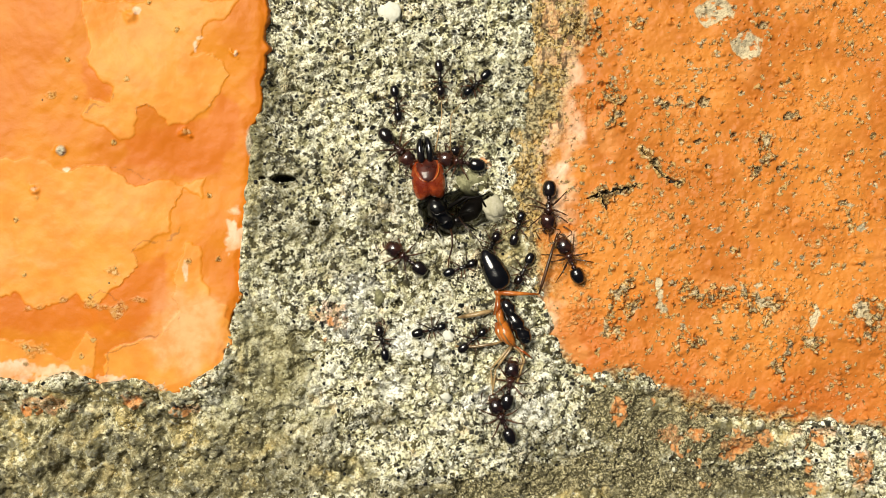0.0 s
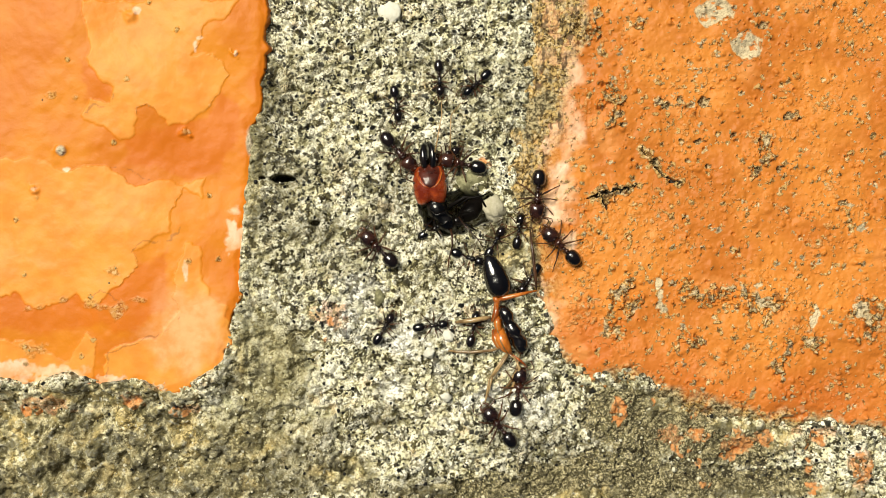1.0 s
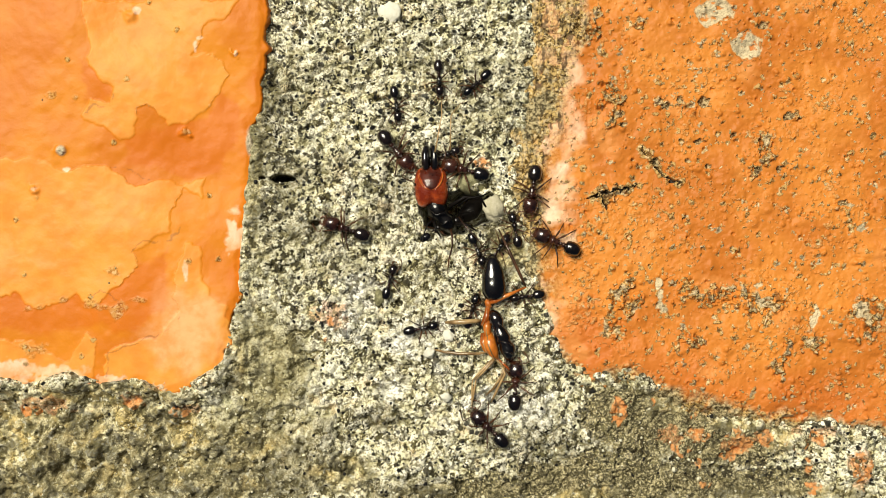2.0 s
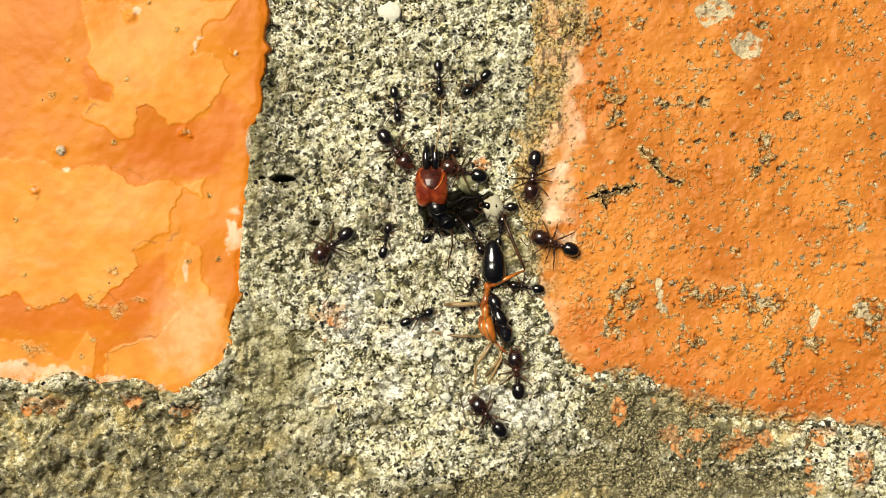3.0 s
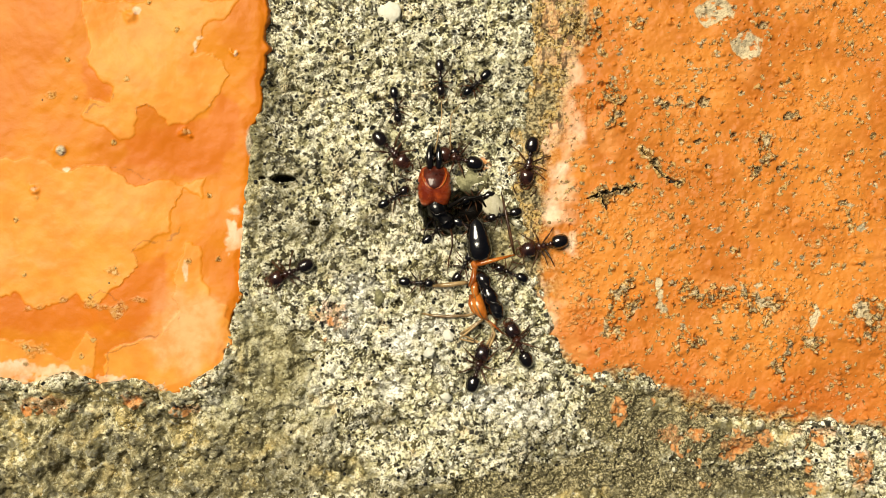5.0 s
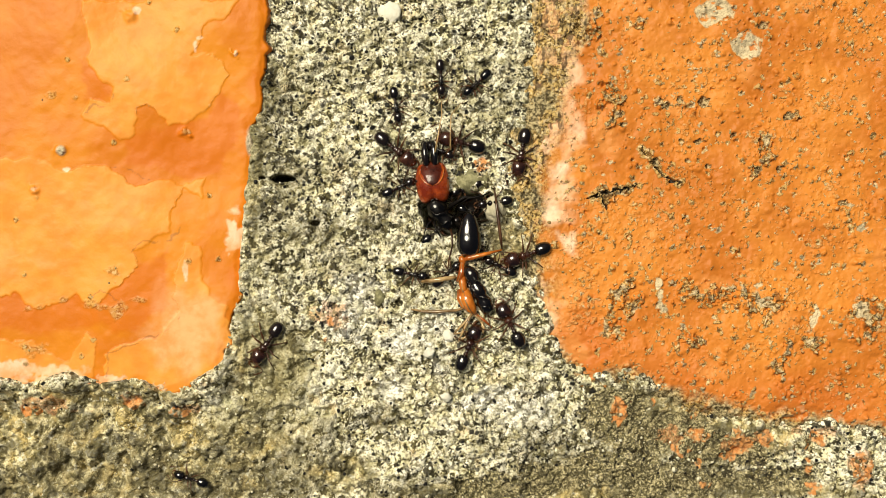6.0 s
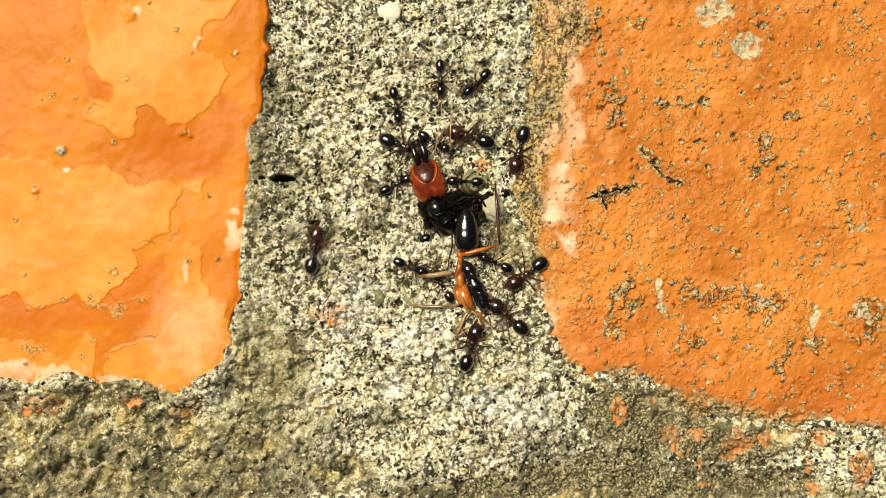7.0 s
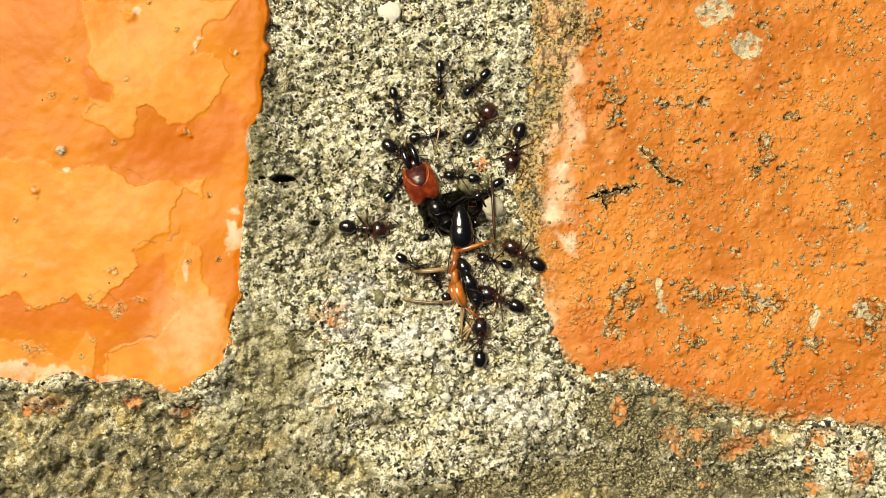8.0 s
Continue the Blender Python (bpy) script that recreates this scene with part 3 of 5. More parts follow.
SCABS = [(20.93, 5.17, 0.57, 0.69), (9.72, 15.23, 1.53, 1.76), (12, -3.76, 1.68, 2.3), (17.7, -3, 2.68, 0.99), (22.64, -7.56, 0.84, 0.99), (16.37, -6.23, 1.53, 0.46), (14.28, 5.74, 1.3, 0.54), (23.21, 8.96, 0.77, 0.54), (13.14, 15.04, 0.92, 1.15), (11.24, 9.91, 1.15, 1.68), (12, 3.84, 2.3, 0.77), (21.6, 7.0, 0.8, 1.6), (28.72, -4.52, 1.3, 2.3), (21.88, -3.76, 2.3, 0.77), (15.04, 9.72, 1.53, 0.46), (24.16, -6.42, 1.53, 0.77)]
CRACKS = [[(13.22, 6.8), (13.9, 6.19), (14.21, 5.43), (14.97, 4.9), (15.95, 4.44)], [(10.67, 3.65), (11.62, 3.91), (12.31, 3.99), (13.14, 4.37)], [(9.72, 3.46), (10.56, 3.68), (10.86, 3)]]
PITS = [(17.07, 7.12, 0.26), (22.66, 5.36, 0.25), (21.16, 5.3, 0.32), (12.1, 8.3, 0.24), (26.9, 3.2, 0.3), (17.66, 9.91, 0.42), (19.6, 7.71, 0.23), (16.45, 5.93, 0.19), (17.85, 5.66, 0.23), (15.04, 9.61, 0.31), (23.3, 8.95, 0.42), (14.28, 5.93, 0.31), (21.5, 15.04, 0.31), (15.99, 10.1, 0.27)]
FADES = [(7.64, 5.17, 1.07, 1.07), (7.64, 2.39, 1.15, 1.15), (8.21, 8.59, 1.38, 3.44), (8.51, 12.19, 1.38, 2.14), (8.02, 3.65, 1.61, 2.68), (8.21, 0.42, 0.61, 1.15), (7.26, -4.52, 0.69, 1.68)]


def left_height(x, y):
    e = edge_left(x, y)
    z = 0.5 - 1.6 * step(0.06, -0.30, e) - 0.10 * step(0.6, 0.05, e)
    z = z + 0.26 * vnoise(x, y, 5.0, 81) + 0.13 * fbm(x, y, 2.6, 83, 4)
    c = coat_mask(x, y)
    z = z + 0.05 * c + 0.035 * c * (1 - c) * 4 * step(0.0, 0.5, vnoise(x, y, 2.2, 87)) + 0.012 * vnoise(x, y, 0.5, 88)
    for cx, cy, r in [(-25.71, 6.58, 0.38), (-17.46, 7.95, 0.34), (-17.08, 7.64, 0.23), (-14.03, 13.16, 0.23), (-20.99, 15.82, 0.54), (-27.54, 4.03, 0.31)]:
        z = z + 0.22 * blob(x + 0.2 * vnoise(x, y, 0.3, 89), y + 0.2 * vnoise(x, y, 0.3, 90), cx, cy, 0.7 * r, 0.7 * r)
    return z


@kept
def coat_mask(x, y):
    wx, wy = x + 0.55 * fbm(x, y, 1.2, 91, 5), y + 0.55 * fbm(x, y, 1.2, 97, 5)
    c = np.zeros(x.shape)
    for ring in COATS:
        c = np.maximum(c, step(-0.05, 0.05, inside(wx, wy, ring)))
    return c


def left_masks(x, y):
    e = edge_left(x, y)
    worn = fbm(x, y, 1.1, 101)
    bottom = step(-8.3, -9.2, y + 0.5 * worn)
    bare = step(-0.1, -0.25, e + 0.12 * worn)
    for cx, cy, rx, ry in [(-25.71, 6.58, 0.46, 0.46), (-12.97, 7.26, 0.46, 1.3), (-27.54, -9.47, 2.3, 0.46), (-20.69, -9.85, 1.15, 0.46)]:
        bare = np.maximum(bare, step(0.35, 0.7, blob(x, y, cx, cy, rx, ry) + 0.35 * worn))
    dirt = np.zeros(x.shape)
    for cx, cy, rx, ry in [(-27.84, -3.96, 0.77, 0.38), (-23.43, -3.77, 0.92, 0.46), (-22.02, -1.56, 0.61, 0.77), (-27.35, 3.46, 0.69, 0.46), (-26.4, 10.31, 0.46, 0.38), (-24.8, 10.23, 0.61, 0.31), (-27.54, -6.73, 1.15, 0.54), (-21.83, -4.07, 0.61, 0.69), (-20.5, -3.38, 0.54, 0.38), (-17.27, 7.83, 0.38, 0.31), (-25.56, -3.38, 0.54, 0.34)]:
        dirt = np.maximum(dirt, 0.5 * step(0.5, 1.0, blob(x, y, cx, cy, rx, ry) + 0.8 * fbm(x, y, 0.5, 107)))
    fade_glint = 0.8 * step(0.58, 0.85, 0.9 * blob(x, y, -14.03, 0.8, 1.15, 2.68) + blob(x, y, -27.54, -8.52, 5.36, 0.77) + 0.8 * fbm(x, y, 0.8, 103, 5))
    # first six spots are gloss highlights painted pale, the others worn pale paint
    for cx, cy, rx, ry in [(-27.46, 4.03, 0.31, 0.19), (-25.33, 5.36, 0.38, 0.19), (-13.96, 13.16, 0.15, 0.31), (-16.66, 13.58, 0.19, 0.54), (-20.69, 16.09, 0.38, 0.34), (-16.43, 14.19, 0.31, 0.19), (-28.68, -7.95, 2.0, 0.7), (-26.3, -9.0, 2.4, 0.6), (-22.6, -8.8, 1.6, 0.4), (-17.27, -1.48, 0.23, 0.77), (-14.22, 0.99, 0.46, 1.53)]:
        fade_glint = np.maximum(fade_glint, 0.9 * step(0.5, 0.75, blob(x, y, cx, cy, rx, ry) + 0.5 * fbm(x, y, 0.35, 105)))
    fade_glint = np.maximum(fade_glint, 0.32 * step(0.3, 0.8, blob(x, y, -17.3, -5.5, 3.2, 3.6) + 0.4 * worn))
    tick = cells(x, y, 1.4, 111)
    dirt = np.maximum(dirt, 0.8 * step(0.10, 0.04, (tick[0] + 0.05 * vnoise(x, y, 0.1, 112)) / (6 * (tick[2] - 0.72) + 0.1)) * (tick[2] > 0.94))
    # a faint dark line along parts of the coat's edge
    seam = coat_mask(x, y)
    dirt = np.maximum(dirt, 0.2 * step(0.2, 0.8, 4 * seam * (1 - seam)) * step(0.1, 0.4, vnoise(x, y, 1.5, 113)))
    bare = np.maximum(bare, 0.85 * step(0.66, 0.78, blob(x, y, -25.25, -9.47, 9.95, 0.69) + 0.6 * fbm(x, y, 0.6, 104, 5)))
    wx, wy = x + 0.5 * fbm(x, y, 1.0, 201, 5), y + 0.5 * fbm(x, y, 1.0, 203, 5)
    redder = 0.65 * np.maximum.reduce([step(-0.25, 0.3, inside(wx, wy, ring)) for ring in WORN_THIN]) * (1 - coat_mask(x, y))
    # redder and darker towards the brick's edge
    redder = np.maximum(redder, 0.5 * step(1.2, 0.2, e + 0.4 * worn))
    return {"redder": redder, "coat": coat_mask(x, y), "bare": bare, "dirt": dirt, "fade_glint": fade_glint, "crack": 0.35 * step(0.05, 0.01, np.minimum.reduce([along(x + 0.3 * fbm(x, y, 0.6, 115), y + 0.3 * fbm(x, y, 0.6, 117), c) + 0.07 * vnoise(x, y, 0.7, 119) for c in SPLITS]))}


PIMPLES = random.Random(5)
PIMPLES = [(PIMPLES.uniform(8, 33), PIMPLES.uniform(-13, 19), PIMPLES.choice((0.06, 0.07, 0.08, 0.10, 0.13, 0.17, 0.22))) for _ in range(2200)]


@kept
def pimples(x, y):
    """Small blisters under the paint, and the dirty break darkening each one's sunless flank."""
    z, broken = np.zeros(x.shape), np.zeros(x.shape)
    cols, rows = x[0], y[:, 0]
    for cx, cy, r in PIMPLES:
        i0, i1 = np.searchsorted(cols, (cx - 3 * r, cx + 3 * r))
        j0, j1 = np.searchsorted(rows, (cy - 3 * r, cy + 3 * r))
        if i1 - i0 < 2 or j1 - j0 < 2:
            continue
        s = (slice(j0, j1), slice(i0, i1))
        b = blob(x[s] + 0.06 * vnoise(x[s], y[s], 0.2, 3), y[s], cx, cy, r, r)
        kind = (cx * 13.7 + cy * 5.3) % 1
        dome = step(0.1, 0.9, b) * r * 0.75
        if kind > 0.55 and r > 0.09:
            dome = dome - 1.5 * r * blob(x[s], y[s], cx + 0.15 * r, cy - 0.1 * r, 0.6 * r, 0.6 * r)      # burst in the middle
        z[s] += dome
        if (cx * 7.3 + cy * 3.1) % 1 > 0.4:
            # dirt crescent set on the side away from the sun, darkening it like shade
            rim = blob(x[s] + 0.15 * vnoise(x[s], y[s], 0.15, 6), y[s] + 0.15 * vnoise(x[s], y[s], 0.15, 7), cx + 0.5 * r, cy - 0.5 * r, 1.1 * r, 1.1 * r)
            broken[s] = np.maximum(broken[s], step(0.4, 0.75, rim))
    return z, broken


@kept
def sanding(x, y):
    """Fine sand caught in the paint, in drifts."""
    return step(0.36, 0.54, fbm(x, y, 0.17, 205, 3) + 0.75 * fbm(x, y, 2.4, 207, 4) + 0.08 * step(4, -2, y)) * step(0.3, 1.0, edge_right(x, y))


@kept
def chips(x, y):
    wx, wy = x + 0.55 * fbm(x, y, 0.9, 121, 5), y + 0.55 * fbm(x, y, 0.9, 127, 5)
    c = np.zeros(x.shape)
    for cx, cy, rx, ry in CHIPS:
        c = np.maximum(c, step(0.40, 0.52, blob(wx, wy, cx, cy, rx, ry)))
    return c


@kept
def scabs(x, y):
    """Where dirt and grit stick out of broken paint."""
    c = np.zeros(x.shape)
    for cx, cy, rx, ry in SCABS:
        c = np.maximum(c, blob(x, y, cx, cy, rx, ry))
    return step(0.56, 0.76, c + 1.0 * fbm(x, y, 0.7, 171, 5)) * step(0.05, 0.4, c)


@kept
def cracks(x, y):
    wx, wy = x + 0.4 * fbm(x, y, 0.6, 131, 5) + 0.16 * vnoise(x, y, 0.2, 138), y + 0.4 * fbm(x, y, 0.6, 137, 5) + 0.16 * vnoise(x, y, 0.2, 139)
    c = np.zeros(x.shape)
    for line in CRACKS:
        c = np.maximum(c, step(0.09, 0.04, along(wx, wy, line) + 0.08 * vnoise(x, y, 0.4, 133)))
    return c


@kept
def pits(x, y):
    """Places where the paint has fallen out and shows the rough ground beneath."""
    wx, wy = x + 0.30 * fbm(x, y, 0.45, 134, 4), y + 0.30 * fbm(x, y, 0.45, 136, 4)
    c = np.zeros(x.shape)
    for cx, cy, r in PITS:
        c = np.maximum(c, step(0.46, 0.56, blob(wx, wy, cx, cy, 1.2 * r, 0.95 * r)))
    return c


def right_base(x, y):
    e = edge_right(x, y)
    z = 0.55 - 0.9 * step(1.3, -1.6, e) - 0.9 * step(0.0, -1.6, e)
    return z + 0.14 * vnoise(x, y, 5.0, 141) + 0.16 * fbm(x, y, 2.0, 143) + 0.09 * step(0.15, 0.8, vnoise(x, y, 0.95, 145)) + scabs(x, y) * (0.10 + 0.26 * vnoise(x, y, 0.26, 173) + 0.12 * vnoise(x, y, 0.13, 174))


def right_height(x, y):
    b, broken = pimples(x, y)
    z = right_base(x, y) + 0.2 * step(1.0, 0.2, edge_right(x, y)) * step(-5, -7, y) * vnoise(x, y, 0.3, 149) + 0.32 * smear_zone(x, y) * fbm(x, y, 0.6, 199, 4) + 0.03 * vnoise(x, y, 0.35, 147) + 0.015 * vnoise(x, y, 0.17, 148)
    return z + b + 0.035 * sanding(x, y) - 0.09 * chips(x, y) - 0.34 * cracks(x, y) - pits(x, y) * (0.34 + 0.1 * vnoise(x, y, 0.16, 197)) + 0.09 * pits(x, y) * (1 - pits(x, y)) * 4 - 0.05 * broken


def smear_zone(x, y):
    """Where mortar was smeared over the brick's edge."""
    margin = 6.76 + 1.45 * step(4.5, 9.0, y) + 1.6 * step(11.5, 14.5, y)
    return step(0.4, -0.5, x - margin + 0.9 * fbm(x, y, 1.8, 151)) * step(-6, -4, y)


def right_masks(x, y):
    e = edge_right(x, y)
    b, broken = pimples(x, y)
    worn, small = fbm(x, y, 1.8, 151), fbm(x, y, 0.4, 157)
    side = step(8.59, 5.74, x + 0.8 * worn) * step(-6, -4, y)
    low = step(1.0, 0.0, e + 0.6 * worn) * step(-5, -7, y)
    dirt = np.maximum(0.85 * broken, 0.8 * step(0.44, 0.56, fbm(x, y, 0.36, 158, 5) + 0.45 * worn))
    scab = scabs(x, y)
    near_crack = np.minimum.reduce([along(x, y, c) for c in CRACKS])
    dirt = np.maximum(dirt, 0.85 * np.maximum(np.maximum(scab * step(-0.15, 0.15, small), step(0.2, 0.5, chips(x, y)) * step(0.95, 0.6, chips(x, y))), step(0.36, 0.1, near_crack + 0.7 * small)))
    dirt = np.maximum(dirt, 0.42 * sanding(x, y) * step(-0.3, 0.2, small))
    dirt = np.maximum(dirt, 0.92 * low * step(-0.4, 0.0, worn + 0.4 * small))
    fade_glint = np.zeros(x.shape)
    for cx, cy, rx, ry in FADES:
        fade_glint = np.maximum(fade_glint, (0.95 if ry < 1.2 else 0.7) * step(0.4, 0.95, blob(x + 1.1 * fbm(x, y, 1.7, 160, 5), y, cx, cy, rx, ry) + 0.4 * fbm(x, y, 0.7, 159, 5)))
    dirt = np.maximum(dirt, 0.85 * side * step(-0.25, 0.3, small + 0.3) * (1 - 0.8 * fade_glint))
    bare = np.maximum(np.maximum(chips(x, y) * step(-0.45, -0.15, small + 0.4 * fbm(x, y, 0.25, 155, 3)), 0.7 * scab * step(0.22, 0.34, small)), 0.5 * low * step(0.0, 0.2, fbm(x, y, 0.3, 153) + 0.2 * worn))
    smear = smear_zone(x, y)
    grainy = fbm(x, y * 0.4, 0.22, 161, 3)
    bare = np.maximum(bare, 0.45 * smear * step(0.05, 0.35, grainy + 0.4 * small))
    dirt = np.maximum(dirt, 0.95 * smear)
    bare = np.maximum(bare, 0.8 * broken * step(0.1, 0.3, small))
    patch = fbm(x, y, 1.5, 191, 5)
    peach = (0.8 - 0.3 * step(9, 12, y)) * smear * step(0.02, 0.3, patch + 0.8 * small - 0.16 * step(9, 12, y)) * step(5.9, 6.8, x)
    fade_glint, dirt, bare = np.maximum(fade_glint, peach), dirt * (1 - peach), bare * (1 - peach)
    lichen = 0.9 * np.maximum.reduce([step(0.3, 0.7, pits(x, y)), smear * step(0.0, -0.2, patch - 0.25 * small + 0.3 * step(6.0, 7.6, x)), low * step(-0.15, 0.15, fbm(x, y, 1.1, 193, 5))])
    # crack also paints crevice darkness into the smear and scabs, without relief
    return {"redder": np.maximum(0.7 * step(0.3, 0.8, blob(x, y, 9.34, -6.42, 3.44, 3.44) + 0.5 * worn), 0.5 * step(4.5, 1.0, e + 0.6 * worn) * step(-3, -6, y)), "coat": 0.5 * step(0.25, 0.5, fbm(x, y, 2.4, 163)), "bare": bare, "dirt": dirt, "fade_glint": fade_glint, "lichen": lichen, "crack": np.maximum(cracks(x, y), 0.7 * np.maximum(smear, 0.8 * scab) * step(0.18, 0.32, fbm(x, y * 0.45, 0.26, 181)))}


brick_a = sheet("brick", spread(-32.0, -9.5, 0.075, -215, -9), spread(-12.5, 18.5, 0.075, -13, 100), left_height, left_masks, PAINT_LEFT,
                lambda x, y: inside(x, y, LEFT_RING) > -1.0)
tagged(brick_a, "brick under glossy flaking layers of orange paint", "brick", group="painted bricks")
brick_b = sheet("brick", spread(4.0, 31.0, 0.05, 3.5, 215), spread(-14.0, 17.6, 0.05, -26, 100), right_height, right_masks, PAINT_RIGHT,
                lambda x, y: inside(x, y, RIGHT_RING) > -2.2)
tagged(brick_b, "brick under blistered chipped orange paint with pale edge", "brick", group="painted bricks")


# ---- loose sand ----
def pebble(bm, c, r, rng, squash=0.7):
    """A rough little stone at c, radius r, millimetres."""
    axes = [r * rng.uniform(0.75, 1.2), r * rng.uniform(0.75, 1.2), r * squash * rng.uniform(0.8, 1.1)]
    turn = Euler((rng.uniform(-0.4, 0.4), rng.uniform(-0.4, 0.4), rng.uniform(0, 6.3))).to_matrix()
    made = bmesh.ops.create_icosphere(bm, subdivisions=1 if r < 0.35 else 3, radius=1.0)["verts"]
    off = rng.uniform(0, 99)
    for v in made:
        k = 1 + 0.34 * noise.noise(v.co * 1.3 + Vector((off, 0, 0))) + 0.2 * noise.noise(v.co * 3.1 + Vector((0, off, 0))) + 0.09 * noise.noise(v.co * 7.0 + Vector((off, off, 0)))
        v.co = (turn @ Vector([a * b * k for a, b in zip(v.co, axes)]) + Vector(c)) * MM


ICO = bmesh.new()
bmesh.ops.create_icosphere(ICO, subdivisions=1, radius=1.0)
ICO_V = np.array([v.co[:] for v in ICO.verts])
ICO_F = np.array([[v.index for v in f.verts] for f in ICO.faces])
ICO.free()


def scatter(name, count, sizes, material, seed, zone, sink, ground=mortar_height):
    """Many sand grains in one mesh, each of uneven shape."""
    rng = np.random.default_rng(seed)
    x, y = rng.uniform(-31, 31, count * 12), rng.uniform(-17.8, 17.8, count * 12)
    ok = zone(x, y) > rng.uniform(0, 1, x.shape)
    x, y = x[ok][:count], y[ok][:count]
    z, n = ground(x, y), len(x)
    r = rng.uniform(*sizes, n) * rng.uniform(0.7, 1.2, n)
    v = ICO_V[None] * (1 + rng.uniform(-0.28, 0.28, (n, len(ICO_V), 1)))
    v = v * (r[:, None] * rng.uniform(0.7, 1.3, (n, 3)) * (1, 1, 0.75))[:, None]
    a = rng.uniform(0, 6.3, n)
    c, s = np.cos(a)[:, None], np.sin(a)[:, None]
    v = np.stack([v[..., 0] * c - v[..., 1] * s, v[..., 0] * s + v[..., 1] * c, v[..., 2]], -1)
    v = (v + np.stack([x, y, z + r * sink], -1)[:, None]) * MM
    f = (ICO_F[None] + (np.arange(n) * len(ICO_V))[:, None, None]).reshape(-1, 3)
    me = bpy.data.meshes.new(name)
    v = v.reshape(-1, 3)
    me.vertices.add(len(v))
    me.vertices.foreach_set("co", v.ravel())
    me.loops.add(f.size)
    me.loops.foreach_set("vertex_index", f.ravel().astype(np.int32))
    me.polygons.add(len(f))
    me.polygons.foreach_set("loop_start", np.arange(0, f.size, 3, dtype=np.int32))
    me.update(calc_edges=True)
    me.polygons.foreach_set("use_smooth", np.ones(len(f), bool))
    me.materials.append(material)
    return new(name, me)


def open_mortar(x, y):
    return ((edge_left(x, y) < -0.2) & (edge_right(x, y) < 0.2)) * (1 - 0.92 * mud_rim_zone(x, y))


tagged(scatter("pale_sand", 500, (0.08, 0.17), GRAIN_PALE, 1, open_mortar, -0.35), "cream sand grains set in the mortar face", "sand", kind="stuff")
tagged(scatter("dark_sand", 700, (0.06, 0.13), GRAIN_DARK, 2, open_mortar, 0.1), "black sand grains set in the mortar face", "sand", kind="stuff")


def rubble_zone(x, y):
    return step(-8.5, -11.5, y + 0.12 * x * (x < 0)) * (edge_left(x, y) < -0.3) * (edge_right(x, y) < -0.2) * (0.35 + 0.65 * mud_rim_zone(x, y))


tagged(scatter("rubble", 320, (0.05, 0.14), RUBBLE, 9, rubble_zone, -0.2), "small cream and tan grains bedded in dirty mortar", "rubble", kind="stuff")


def crumb_zone(x, y):
    on = edge_right(x, y) > 0.3
    low = step(1.2, 0.2, edge_right(x, y)) * step(-5, -7, y)
    return on * np.maximum.reduce([0.9 * scabs(x, y), 0.35 * smear_zone(x, y), 0.5 * low, np.full(x.shape, 0.012)])


def sand_on_left(x, y):
    z = np.zeros(x.shape)
    for cx, cy, rx, ry in [(-27.84, -3.96, 0.77, 0.34), (-23.43, -3.77, 0.92, 0.38), (-22.02, -1.64, 0.54, 0.69), (-26.4, 10.23, 0.46, 0.31), (-24.8, 10.15, 0.61, 0.23), (-27.54, -6.81, 1.15, 0.46), (-21.83, -4.07, 0.54, 0.61), (-25.71, 6.5, 0.38, 0.38), (-27.35, 3.46, 0.54, 0.34), (-24.11, -9.47, 7.65, 0.38)]:
        z = np.maximum(z, blob(x, y, cx, cy, rx, ry))
    return 0.8 * z * (edge_left(x, y) > 0.1)


tagged(scatter("grit", 2100, (0.045, 0.11), GRIT, 7, crumb_zone, 0.25, right_base), "olive and tan grit stuck to broken paint", "grit", kind="stuff")
tagged(scatter("grit", 120, (0.035, 0.08), GRIT, 8, sand_on_left, 0.2, left_height), "tan grit caught on flaking paint", "grit", kind="stuff")


def loose_stone(x, y, r, label, seed, squash=0.7, material=PEBBLE):
    sink = float(mortar_height(np.array([x]), np.array([y]))[0]) + r * squash * 0.25
    if r > 0.7:
        sink = -0.25 if material is STONE_OLIVE else 0.15
    bm, rng = bmesh.new(), random.Random(seed)
    pebble(bm, (0, 0, 0), max(r, 0.36), rng, squash)
    for v in bm.verts:
        v.co *= r / max(r, 0.36)
    ob = part("pebble", bm, material, None)
    ob.location = Vector((x, y, sink)) * MM
    return tagged(ob, label, "pebble", group="loose pebbles")


for k, (px, py, r) in enumerate([(3.44, 2.72, 0.84), (0.23, -9.91, 0.42), (-0.92, -7, 0.38), (0.42, -5.82, 0.38), (-3.6, 15.92, 0.92), (1.99, 4.55, 1.07)]):
    loose_stone(px, py, r, ("pale cream pebble lodged at the rim of a hole", "tiny white rounded bead of sand", "tiny white rounded bead of sand",
                            "small white chip of shell on mortar", "flat pale stone set in the mortar", "grey-green stone beside a dark hole")[k], k + 3, 0.32 if k == 4 else 0.6, STONE_OLIVE if k == 5 else BEAD if 0 < k < 5 else PEBBLE)


long_stone = loose_stone(-4.29, -3.33, 0.52, "long translucent olive grain lying on mortar", 17, 0.6, STONE_OLIVE)
for v in long_stone.data.vertices:
    v.co.x *= 0.62


